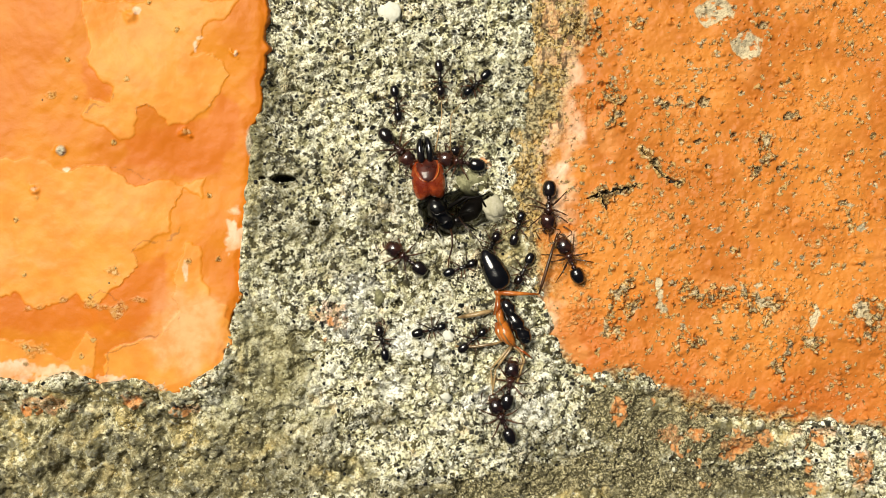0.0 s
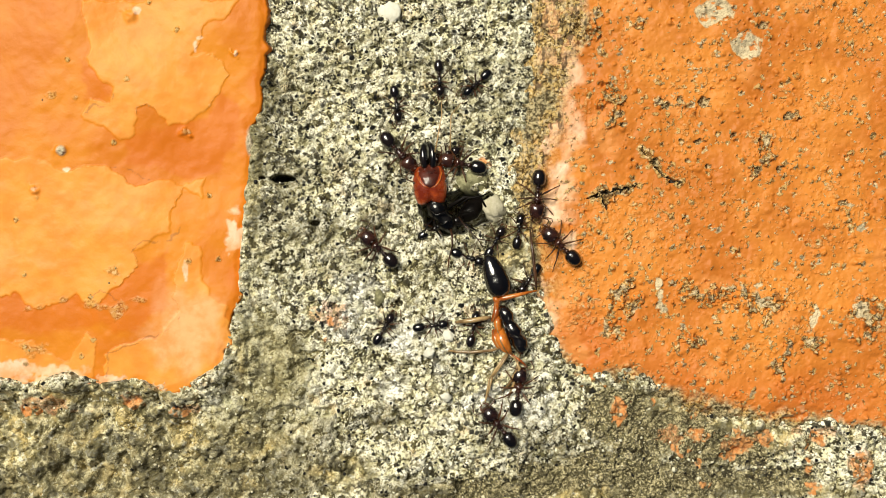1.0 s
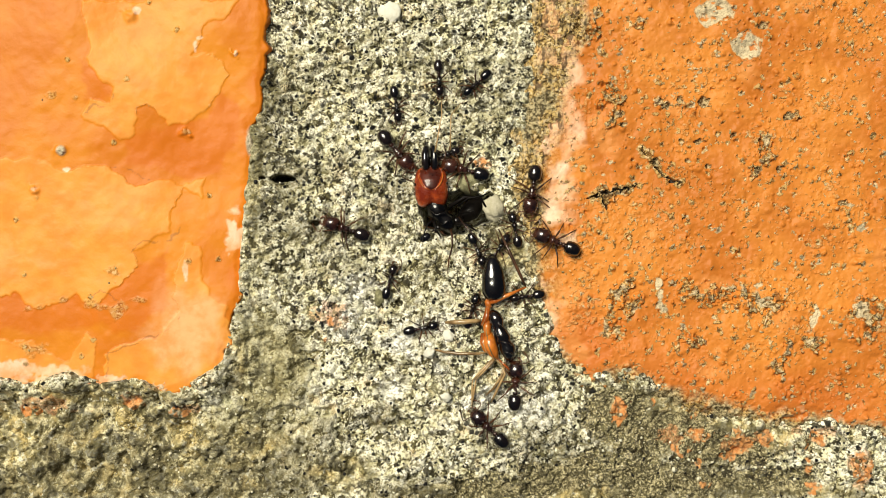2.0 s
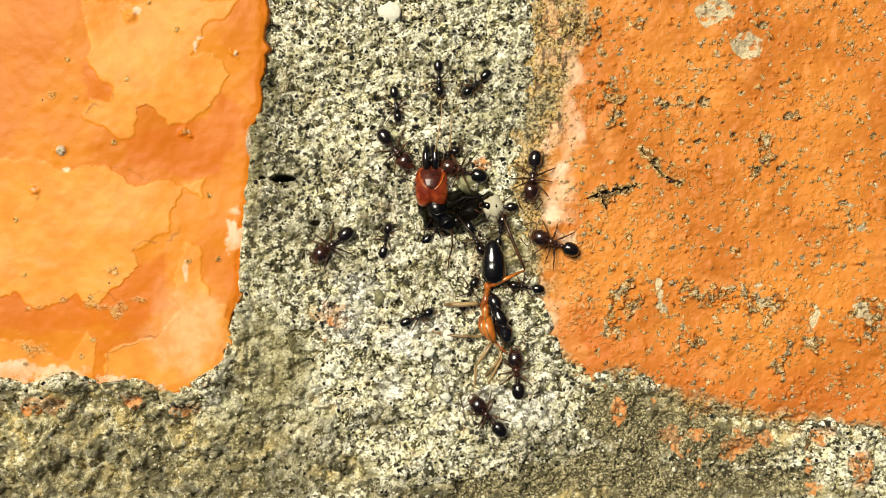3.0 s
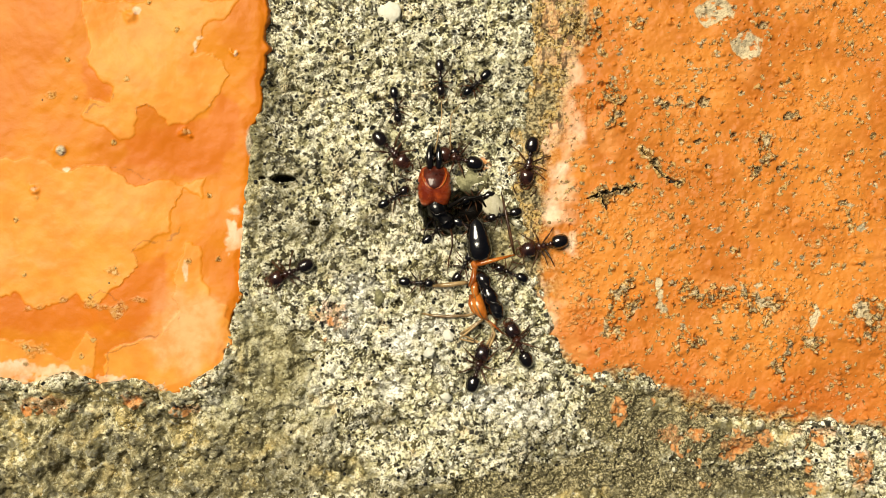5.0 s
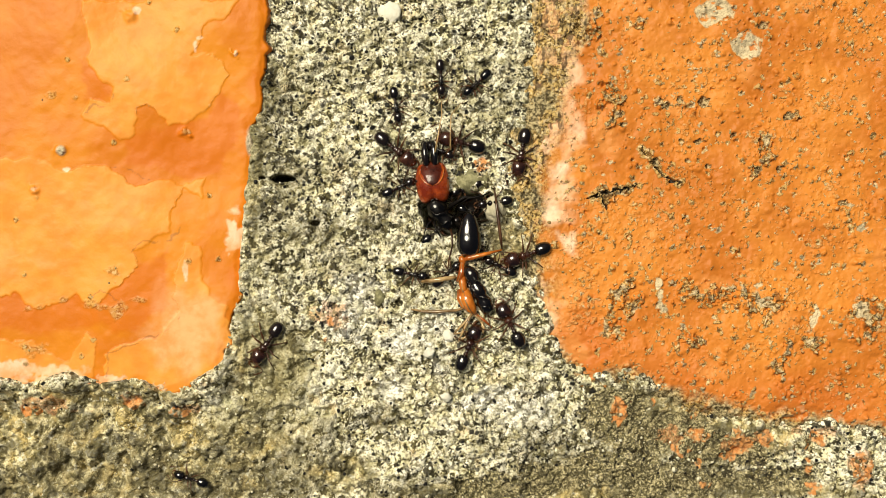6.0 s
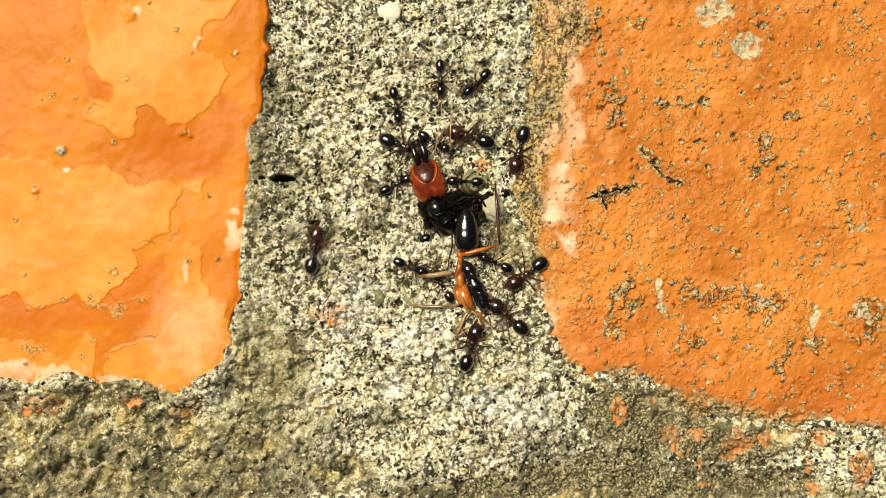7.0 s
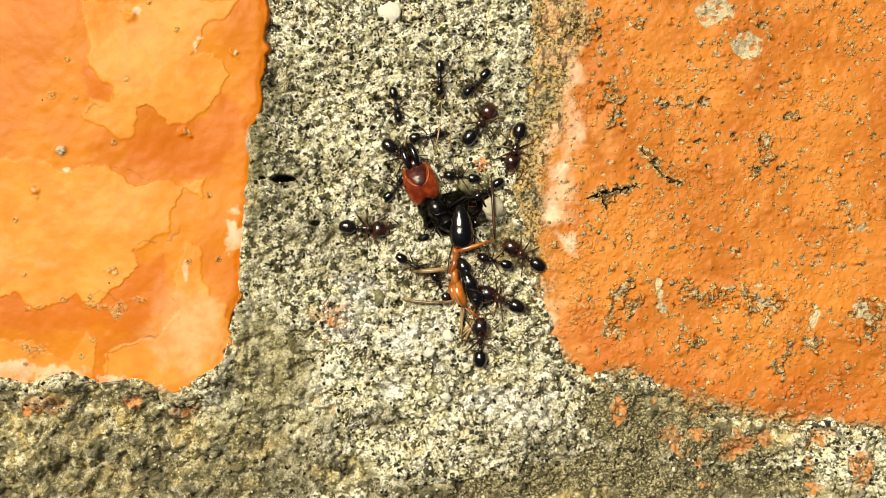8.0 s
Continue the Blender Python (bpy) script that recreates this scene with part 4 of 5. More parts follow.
# ---- small ants ----
def build_ant(kind):
    """A worker ant facing +x, its middle between head and gaster; millimetres."""
    big = kind == "large"
    root = new("ant")
    span = 2.25 if big else 1.72                      # head middle to gaster middle
    hx, gx = span / 2, -span / 2
    hl, hw = (0.56, 0.52) if big else (0.38, 0.31)    # half sizes of the head
    gl, gw = (0.56, 0.50) if big else (0.41, 0.34)    # half sizes of the gaster
    zb, f = (0.48, 1.0) if big else (0.36, 0.72)
    skin = SHELL_BROWN if big else SHELL_BLACK
    bm = bmesh.new()
    lathe(bm, [(hx - hl, hw * 0.35, 0.12, zb), (hx - hl * 0.96, hw * 0.66, 0.22, zb), (hx - hl * 0.8, hw * 0.90, 0.33, zb), (hx - hl * 0.45, hw, 0.40, zb), (hx - hl * 0.05, hw * 0.99, 0.42, zb),
               (hx + hl * 0.35, hw * 0.90, 0.37, zb - 0.02), (hx + hl * 0.68, hw * 0.74, 0.28, zb - 0.06), (hx + hl * 0.9, hw * 0.55, 0.18, zb - 0.09), (hx + hl, hw * 0.3, 0.09, zb - 0.1)], 20)
    for v in bm.verts:                                # a notch at the nape and a furrow on the brow
        y = v.co.y / MM / hw
        back = max(0.0, (hx - hl * 0.5 - v.co.x / MM) / hl)
        v.co.x += 0.22 * hl * back * math.exp(-(y / 0.35) ** 2) * MM
        if not big:
            v.co.z = zb * MM + (v.co.z - zb * MM) * 0.76
    head = part("head", bm, skin, root, "glossy brown head" if big else "glossy black head")
    for s in (1, -1):
        bm = bmesh.new()
        tube(bm, [(hx + hl * 0.75, s * hw * 0.46, zb - 0.12), (hx + hl * 1.0, s * hw * 0.56, zb - 0.14), (hx + hl * 1.24, s * hw * 0.42, zb - 0.17), (hx + hl * 1.4, s * hw * 0.06, zb - 0.18)],
             [0.10 * f, 0.09 * f, 0.07 * f, 0.025 * f], 7)
        part("mandible", bm, SHELL_LIMB, head)
        bm = bmesh.new()
        tube(bm, [(hx + hl * 0.55, s * hw * 0.3, zb + 0.2 * f), (hx + hl * 0.75, s * hw * 0.8, zb + 0.28 * f), (hx + hl * 0.85, s * hw * 1.45, zb + 0.2 * f), (hx + hl * 1.1, s * hw * 1.6, zb + 0.12 * f),
                  (hx + hl * 1.55, s * hw * 1.35, zb - 0.1 * f), (hx + hl * 1.95, s * hw * 1.05, zb - 0.22 * f), (hx + hl * 2.1, s * hw * 0.9, zb - 0.27 * f)],
             [0.03 * f, 0.036 * f, 0.034 * f, 0.03 * f, 0.036 * f, 0.055 * f, 0.03 * f], 6)
        part("antenna", bm, SHELL_LIMB, head)
        bm = bmesh.new()
        egg(bm, hx - 0.08 * f, hx + 0.08 * f, 0.05 * f, 0.08 * f, 0, 4, 8)
        for v in bm.verts:
            v.co += Vector((0.05, s * hw * 0.93, zb + 0.1 * f)) * MM
        part("eye", bm, SHELL_BLACK, head)
    n = hx - hl
    tw = 0.36 if big else 0.22
    t0 = gx + gl + (0.40 if big else 0.30)
    u = t0 - n
    bm = bmesh.new()                                  # collar, shoulders, saddle and rear slope
    lathe(bm, [(n + 0.10, tw * 0.30, 0.10 * f, zb), (n, tw * 0.42, 0.14 * f, zb), (n + u * 0.1, tw * 0.78, 0.25 * f, zb + 0.03), (n + u * 0.25, tw, 0.33 * f, zb + 0.07), (n + u * 0.4, tw * 0.95, 0.33 * f, zb + 0.08),
               (n + u * 0.53, tw * 0.66, 0.24 * f, zb + 0.03), (n + u * 0.6, tw * 0.6, 0.2 * f, zb), (n + u * 0.74, tw * 0.7, 0.25 * f, zb + 0.02), (n + u * 0.9, tw * 0.6, 0.22 * f, zb - 0.02), (t0, tw * 0.34, 0.11 * f, zb - 0.06)], 16)
    thorax = part("thorax", bm, skin, root)
    for s in (1, -1):
        bm = bmesh.new()
        tube(bm, [(n + u * 0.82, s * tw * 0.42, zb + 0.14 * f), (n + u * 0.94, s * tw * 0.55, zb + 0.26 * f), (n + u * 1.02, s * tw * 0.6, zb + 0.32 * f)], [0.06 * f, 0.04 * f, 0.012 * f], 6)
        part("spine", bm, skin, thorax)
    w = gx + gl - 0.05
    for k in (0, 1):
        bm = bmesh.new()
        a = t0 + 0.03 - (t0 - w) * 0.5 * k
        egg(bm, a - (t0 - w) * 0.52, a, (0.15 + 0.04 * k) * f, (0.2 - 0.03 * k) * f, zb - 0.02, 8, 12)
        part("waist_node", bm, SHELL_BROWN, root)
    bm = bmesh.new()
    spine = []
    for k in range(25):                               # four overlapping plates
        q = 0.015 + 0.97 * k / 24
        r = math.sin(math.pi * q) ** 0.6 * (1 - 0.25 * (q - 0.35)) * (1 - 0.03 * ((q * 2.6) % 1) ** 8)
        spine.append((gx + gl * math.cos(math.pi * q), gw * r, gw * 0.92 * r, zb + 0.02))
    lathe(bm, spine, 22)
    part("gaster", bm, SHELL_BLACK, root, "round mirror-black gaster")
    for k, (at, out, swing) in enumerate(((0.16, 0.85, 0.72), (0.45, 0.95, 0.05), (0.76, 0.95, -0.72))):
        for s in (1, -1):
            bm = bmesh.new()
            lx = n + u * at
            knee = Vector((swing * 0.62, s * out * 0.62, 0.34)) * f
            heel = Vector((swing * 1.10, s * out * 1.12, -zb * 0.5 / f)) * f
            toe = Vector((swing * 1.34, s * out * 1.36, (-zb + 0.02) / f)) * f
            tube(bm, [(0, 0, 0), knee * 0.16, knee * 0.5, knee * 0.9, knee, knee * 0.9 + heel * 0.1, knee * 0.45 + heel * 0.55, heel, heel * 0.5 + toe * 0.5, toe],
                 [0.07 * f, 0.05 * f, 0.08 * f, 0.05 * f, 0.045 * f, 0.036 * f, 0.05 * f, 0.026 * f, 0.018 * f, 0.02 * f], 7)
            leg = part("leg", bm, SHELL_LIMB, root)
            leg.location = Vector((lx, s * tw * 0.62, zb - 0.08)) * MM
    return root


LARGE_LABEL = "glossy dark brown worker ant with round black gaster"
SMALL_LABEL = "small black worker ant with slender legs"
BIG_ANTS = [tagged(build_ant("large"), LARGE_LABEL, "ant", group="large worker ants")]
SMALL_ANTS = [tagged(build_ant("small"), SMALL_LABEL, "ant", group="small worker ants")]
for _ in range(6):
    BIG_ANTS.append(copy_thing(BIG_ANTS[0], Matrix()))
for _ in range(12):
    SMALL_ANTS.append(copy_thing(SMALL_ANTS[0], Matrix()))


for ant, text in zip(SMALL_ANTS, ("small black worker ant tugging the soldier's antenna", "small black worker ant tugging the soldier's antenna", "small black worker ant standing on pale mortar",
                                  "small black worker ant walking across pale mortar", "small black worker ant pulling the carcass by a leg", "small black worker ant biting into the carcass",
                                  "small black worker ant beneath the carcass legs", "small black worker ant beside the carcass gaster", "small black worker ant at the rim of the hole",
                                  "small black worker ant at the rim of the hole", "small black worker ant at the soldier's jaws", "small black worker ant crossing dark rough mortar",
                                  "small black worker ant under the soldier's thorax")):
    tagged(ant, text)
for ant, text in zip(BIG_ANTS, ("large dark brown worker ant seizing the soldier's jaw", "large dark brown worker ant biting the soldier's head", "large dark brown worker ant pulling a shin on mortar smear",
                                "large dark brown worker ant on the orange brick edge", "large dark brown worker ant wandering over bare mortar", "large dark brown worker ant hauling the carcass from behind",
                                "large dark brown worker ant hauling the carcass from behind")):
    tagged(ant, text)


# ---- the red-headed soldier held in the hole ----
def build_soldier():
    """The soldier faces +x from its neck at the origin."""
    root = new("soldier_ant")
    bm = bmesh.new()
    lathe(bm, [(-0.1, 0.72, 0.35, 0.1), (0.08, 0.98, 0.6, 0.12), (0.5, 1.16, 0.80, 0.15), (1.1, 1.22, 0.86, 0.17), (1.8, 1.20, 0.82, 0.15), (2.3, 1.10, 0.68, 0.1),
               (2.7, 0.92, 0.50, 0.02), (2.9, 0.65, 0.33, -0.05)], 32)
    for v in bm.verts:                               # two rear lobes and a furrow between them
        x, y = v.co.x / MM, v.co.y / MM
        v.co.x -= 0.26 * MM * max(0, 1 - x / 0.9) * (1 - math.exp(-(y / 0.45) ** 2))
        if v.co.z > 0:
            v.co.z -= 0.2 * MM * math.exp(-(y / 0.11) ** 2) * max(0, 1 - x / 2.0)
    head = part("head", bm, SHELL_RED, root, "glossy brick-red heart-shaped head")
    for s in (1, -1):
        bm = bmesh.new()
        tube(bm, [(2.5, s * 0.34, 0.25), (2.85, s * 0.36, 0.42), (3.25, s * 0.40, 0.50), (3.7, s * 0.39, 0.45), (4.12, s * 0.31, 0.30), (4.42, s * 0.14, 0.14)], [0.24, 0.30, 0.33, 0.32, 0.26, 0.10], 14)
        part("mandible", bm, SHELL_BLACK, head, "polished black jaw")
        bm = bmesh.new()
        tube(bm, [(0.98, s * 0.04, 0.97), (1.08, s * 0.33, 1.0), (1.3, s * 0.56, 0.94), (1.65, s * 0.76, 0.83), (2.1, s * 0.87, 0.62), (2.5, s * 0.82, 0.40)], [0.02, 0.045, 0.055, 0.055, 0.045, 0.02], 7)
        part("face_ridge", bm, SHELL_ORANGE, head, "pale orange ridge")
        bm = bmesh.new()
        egg(bm, -0.12, 0.12, 0.08, 0.12, 0, 5, 10)
        for v in bm.verts:
            v.co += Vector((1.5, s * 1.14, 0.45)) * MM
        part("eye", bm, SHELL_BLACK, head)
    bm = bmesh.new()
    profile = [(1.1, 1.22, 0.86, 0.17), (1.8, 1.20, 0.82, 0.15), (2.3, 1.10, 0.68, 0.1), (2.7, 0.92, 0.50, 0.02), (2.95, 0.60, 0.33, -0.05)]
    for k in range(17):
        for q in range(17):
            u, w = k / 16, q / 16 * 2 - 1
            x = 1.02 + 1.86 * u
            wide, high, mid = [np.interp(x, [r[0] for r in profile], [r[c] for r in profile]) for c in (1, 2, 3)]
            y = w * 0.86 * min(wide, 1.0) * min(1.0, (u / 0.62) ** 0.45 + 0.02)
            rim = 1 - max(abs(w), 1 - 2 * u) ** 8
            bm.verts.new(Vector((x, y, mid + high * math.sqrt(max(0, 1 - (y / wide) ** 2)) + 0.07 * rim - 0.05)) * MM)
    bm.verts.ensure_lookup_table()
    for k in range(16):
        for q in range(16):
            a = k * 17 + q
            bm.faces.new([bm.verts[i] for i in (a, a + 17, a + 18, a + 1)])
    part("face_plate", bm, SHELL_MAROON, head, "dark maroon domed face plate")
    for piece in (head, *head.children):             # a short broad head with the jaws held close
        for v in piece.data.vertices:
            v.co.x = v.co.x if v.co.x > 2.9 * MM else 2.9 * MM + (v.co.x - 2.9 * MM) * 0.84
            v.co.y *= 0.8 if piece.name.startswith("mandible") else 0.94
    bm = bmesh.new()
    tube(bm, [(0.75, 0.42, -0.1), (0.42, 0.33, -0.1), (0.12, 0.2, -0.06), (-0.2, 0.0, -0.05), (-0.45, -0.22, -0.12), (-0.62, -0.40, -0.12), (-0.85, -0.62, -0.12), (-1.08, -0.86, -0.2), (-1.25, -1.08, -0.35), (-1.51, -1.33, -0.6)],
         [0.26, 0.45, 0.64, 0.72, 0.62, 0.5, 0.64, 0.6, 0.42, 0.2], 20)
    thorax = part("thorax", bm, SHELL_ROUGH, root, "polished black thorax")
    for line in ([(-0.27, 0.54, 0.45), (-0.58, 0.03, 0.78), (-0.36, -0.48, 0.7), (0, -0.85, 0.3)], [(-1.17, -0.17, 0.3), (-1.04, -0.57, 0.72), (-0.75, -0.96, 0.5), (-0.33, -1.24, 0)]):
        bm = bmesh.new()
        tube(bm, line, [0.02, 0.06, 0.06, 0.02], 8)
        part("ridge", bm, SHELL_ROUGH, thorax)
    bm = bmesh.new()
    tube(bm, [(-1.05, -1.04, -0.5), (-0.77, -1.38, -0.4), (-0.49, -1.73, -0.5)], [0.2, 0.4, 0.2], 12)
    part("waist_node", bm, SHELL_ROUGH, root)
    bm = bmesh.new()
    tube(bm, [(-0.6, -1.51, -0.9), (-0.32, -1.86, -1.0), (0.13, -2.26, -1.1), (0.64, -2.61, -1.3), (1.01, -2.79, -1.6)], [0.2, 0.5, 0.66, 0.5, 0.15], 20)
    part("gaster", bm, SHELL_DULL, root, "black gaster curled into the hole")
    upper = (([(3.57, 0.7, 0.9), (4.82, 0.64, 1), (6.18, 0.6, 0.6), (7.12, 0.77, 0.3)], 0.055, SHELL_STRAW, "antenna"), ([(3.87, -0.3, 0.7), (5.12, -0.13, 0.9), (6.19, -0.02, 0.6), (7.15, -0.57, 0.3)], 0.055, SHELL_STRAW, "antenna"),
             ([(-1.06, -0.96, -0.1), (-1.87, -1.23, 0.5), (-2.48, -1.32, 0.5), (-3.42, -1.22, 0.3), (-4.34, -1.27, 0.1)], 0.075, SHELL_LIMB, "leg"), ([(-0.48, -1.5, -0.2), (-1, -1.96, 0.5), (-1.82, -3, 0.4), (-2.55, -3.57, 0.3)], 0.05, SHELL_LIMB, "leg"))
    lower = (([(0.26, -1.32, 0), (0.85, -1.93, 0.5), (1.13, -2.82, 0.4), (1.52, -3.38, 0.2)], 0.07, SHELL_DULL, "leg"), ([(-0.71, 0.09, -0.2), (-1.27, 0.52, 0.4), (-1.75, 0.64, 0.2), (-2.46, 0.7, 0.1)], 0.06, SHELL_DULL, "leg"),
             ([(-0.22, -1.46, -0.1), (0.07, -2.42, 0.4), (-0.34, -2.79, 0.3)], 0.08, SHELL_DULL, "leg"),
             ([(0.14, -0.75, 0.1), (0.9, -1.69, 0.4), (0.97, -2.76, 0.3), (0.42, -3.23, 0.1)], 0.13, SHELL_DULL, "leg"), ([(-0.93, -1.1, -0.1), (-0.9, -2.1, 0.3), (-1.2, -2.76, 0.2)], 0.10, SHELL_DULL, "leg"),
             ([(-0.98, 0.13, -0.1), (-1.57, -0.11, 0.3), (-1.98, -0.47, 0.1)], 0.09, SHELL_DULL, "leg"))
    for path, r, mat, lab in upper + lower:
        bm = bmesh.new()
        n = len(path)
        tube(bm, path, [r * (1.1 - 0.6 * k / (n - 1)) for k in range(n)], 7)
        part(lab, bm, mat, root)
    return root, head


soldier, soldier_head = build_soldier()
tagged(soldier, "soldier ant with red head and black jaws, seized by smaller ants", "ant")


# ---- the headless carcass that is dragged ----
def build_carcass():
    """The carcass has its waist at the origin and its gaster towards +x."""
    root = new("ant_carcass")
    bm = bmesh.new()
    spine = []
    for k in range(33):
        u = 0.01 + 0.98 * k / 32
        r = math.sin(math.pi * u) ** 0.66 * (1.1 - 0.8 * (u - 0.3))
        r *= 1 - 0.045 * ((u * 4.2) % 1) ** 6                     # the rear edges of the plates
        spine.append((0.05 + 2.95 * (0.5 - 0.5 * math.cos(math.pi * u)), 0.86 * r, 0.74 * r, 0.75))
    lathe(bm, spine, 24)
    gaster = part("gaster", bm, SHELL_BLACK, root, "long polished black gaster")
    bm = bmesh.new()
    egg(bm, 0.3, -0.35, 0.24, 0.34, 0.6, 6, 12)
    part("waist_node", bm, SHELL_ORANGE, root, "orange waist node")
    thorax_path = [(-0.57, 0.01, 0.7), (-0.85, -0.08, 0.8), (-1.29, -0.16, 0.9), (-1.69, -0.13, 0.8), (-2.02, -0.13, 0.85), (-2.48, -0.16, 0.92), (-2.77, -0.17, 0.78), (-3.16, -0.22, 0.88), (-3.64, -0.2, 0.75), (-4.09, 0.01, 0.5)]
    bm = bmesh.new()
    tube(bm, thorax_path, [0.25, 0.42, 0.52, 0.36, 0.44, 0.58, 0.42, 0.56, 0.48, 0.22], 20)
    thorax = part("thorax", bm, SHELL_BLACK, root, "black ridged thorax")
    for line in ([(-1.02, -0.1, 1.3), (-1.66, -0.26, 1.4), (-2.11, -0.58, 1.22)], [(-2.59, 0.09, 1.35), (-2.92, -0.35, 1.47), (-3.3, -0.7, 1.1)], [(-3.29, 0.2, 1.25), (-3.55, -0.28, 1.32), (-3.89, -0.52, 0.9)], [(-1.02, 0.23, 1.05), (-2.02, 0.28, 1.2), (-3.2, 0.41, 1.15)], [(-1.66, 0.15, 1.35), (-2.32, 0.15, 1.35), (-2.91, -0.11, 1.4)]):
        bm = bmesh.new()
        tube(bm, line, [0.02, 0.075, 0.02], 8)
        part("ridge", bm, SHELL_BLACK, thorax)
    for line, r in (([(-0.14, 0.05, 0.7), (-0.76, 0.37, 0.85), (-1.25, 0.81, 0.75)], 0.2), ([(-0.95, 0.40, 0.65), (-1.4, 0.60, 0.85), (-1.95, 0.74, 0.75), (-2.3, 0.80, 0.6)], 0.24), ([(-1.9, 0.62, 0.6), (-2.5, 0.80, 0.85), (-3.2, 0.78, 0.8), (-3.75, 0.66, 0.6)], 0.37), ([(-1.8, 0.98, 0.5), (-2.3, 1.14, 0.7), (-2.85, 1.13, 0.7), (-3.2, 1.05, 0.55)], 0.25)):
        bm = bmesh.new()
        n = len(line)
        tube(bm, line, [r * (0.75, 1.15, 1.0, 0.35)[min(k, 3)] for k in range(n)], 12)
        coxa = part("coxa", bm, SHELL_ORANGE, root, "amber hip plate")
        for side in (0.35,):
            bm = bmesh.new()
            tube(bm, [(x, y + side * r, z + 0.95 * r) for x, y, z in line], [r * w for w in (0.05, 0.14, 0.12, 0.04)[:n]], 6)
            part("ridge", bm, SHELL_STRAW, coxa, "straw-coloured ridge")
    for line, r, mat in (([(-0.91, 0.84, 0.7), (-0.8, 1.2, 0.8), (-0.58, 2.02, 0.85), (-0.4, 2.6, 0.7), (-0.24, 3.12, 0.5)], 0.15, SHELL_STRAW), ([(-3.04, 1.17, 0.6), (-2.94, 1.74, 0.8), (-2.49, 3.01, 0.6), (-2.08, 3.87, 0.4), (-1.68, 4.5, 0.2)], 0.095, SHELL_STRAW),
                         ([(-3.58, 0.72, 0.5), (-4.41, 0.26, 0.7), (-4.99, 0.03, 0.5)], 0.075, SHELL_ORANGE), ([(-3.3, 1.02, 0.6), (-4.04, 0.57, 0.8), (-4.48, 0.49, 0.6)], 0.07, SHELL_STRAW),
                         ([(-3.85, 0, 0.5), (-4.89, 0.81, 0.7), (-5.52, 1.63, 0.5), (-5.79, 2.22, 0.2)], 0.08, SHELL_STRAW), ([(-3.73, 0.53, 0.5), (-4.8, 0.53, 0.75), (-5.75, 1.47, 0.5), (-6.35, 2.03, 0.2)], 0.085, SHELL_STRAW)):
        bm = bmesh.new()
        n = len(line)
        tube(bm, line, [r * (0.5 + 0.75 * math.sin(math.pi * (k + 0.35) / n) - 0.15 * k / (n - 1)) for k in range(n)], 8)
        part("leg", bm, mat, root)
    bm = bmesh.new()
    tube(bm, [(0, 0, 0), (0.5, 0, 0.15), (1.6, 0, 0.2), (2.75, 0, 0.1)], [0.10, 0.19, 0.13, 0.06], 10)
    femur = part("leg", bm, SHELL_ORANGE, root, "amber thigh held out sideways")
    bm = bmesh.new()
    tube(bm, [(0, 0, 0), (0.8, 0, 0.1), (2.6, 0, 0.05), (4.3, 0, -0.2)], [0.05, 0.11, 0.11, 0.04], 8)
    tibia = part("shin", bm, SHELL_LIMB, femur, "dull brown shin")
    trailing = []
    for dy in (0.0, 0.22):
        bm = bmesh.new()
        tube(bm, [(0, 0, 0), (0.4, 0, 0.08), (1.2, 0, 0.12), (2.0, 0, 0.05)], [0.06, 0.11, 0.09, 0.05], 8)
        thigh = part("leg", bm, SHELL_STRAW, root, "straw-coloured trailing leg")
        bm = bmesh.new()
        tube(bm, [(0, 0, 0), (0.6, 0, 0.02), (1.3, 0, -0.05), (1.9, 0, -0.15)], [0.045, 0.08, 0.06, 0.03], 7)
        trailing.append((thigh, part("shin", bm, SHELL_STRAW, thigh, "straw-coloured shin"), dy))
    return root, gaster, femur, tibia, trailing


carcass, carcass_gaster, carcass_femur, carcass_shin, carcass_trailing = build_carcass()
tagged(carcass, "headless black ant carcass with orange legs", "ant carcass")


# ---- what moves ----
def between(rows, t):
    for a, b in zip(rows, rows[1:]):
        if a[0] <= t <= b[0]:
            u = (t - a[0]) / (b[0] - a[0])
            return [p + (q - p) * u for p, q in zip(a, b)]
    return list(rows[-1])


def crawl(ant, rows, lift=0.0, steps=True, tilt=0.0):
    """Key an insect over the face: rows of seconds, x, y in millimetres and heading in degrees; its legs step as it goes."""
    if rows[0][0] > 0:
        rows.insert(0, (0.0, *rows[0][1:]))
    if rows[-1][0] < 8:
        rows.append((8.0, *rows[-1][1:]))
    walk(ant, [(t, pose(x * MM, y * MM, (level(x, y) + lift) * MM, 0, tilt, a)) for t, x, y, a in rows])
    if not steps:
        return
    legs = [c for c in ant.children if c.name.startswith("leg")]
    for k, leg in enumerate(legs):
        keys, phase = [], 0.0
        side = (1, -1)[k % 2]
        rest = leg.location.copy()
        for q in range(41):
            t = q * 0.2
            a, b = between(rows, max(0, t - 0.1)), between(rows, min(8, t + 0.1))
            pace = math.hypot(b[1] - a[1], b[2] - a[2]) + 0.012 * abs(b[3] - a[3])
            phase += min(1.9, pace * 2.2 + 0.25)
            swing = (5 + 17 * min(1, pace / 0.5)) * math.sin(phase + math.pi * ((k // 2 + k) % 2) + 0.4 * k) + 8 * math.sin(k * 2.1 + rows[0][1])
            keys.append((t, Matrix.Translation(rest) @ pose(0, 0, 0, 0, 0, side * swing)))
        walk(leg, keys)


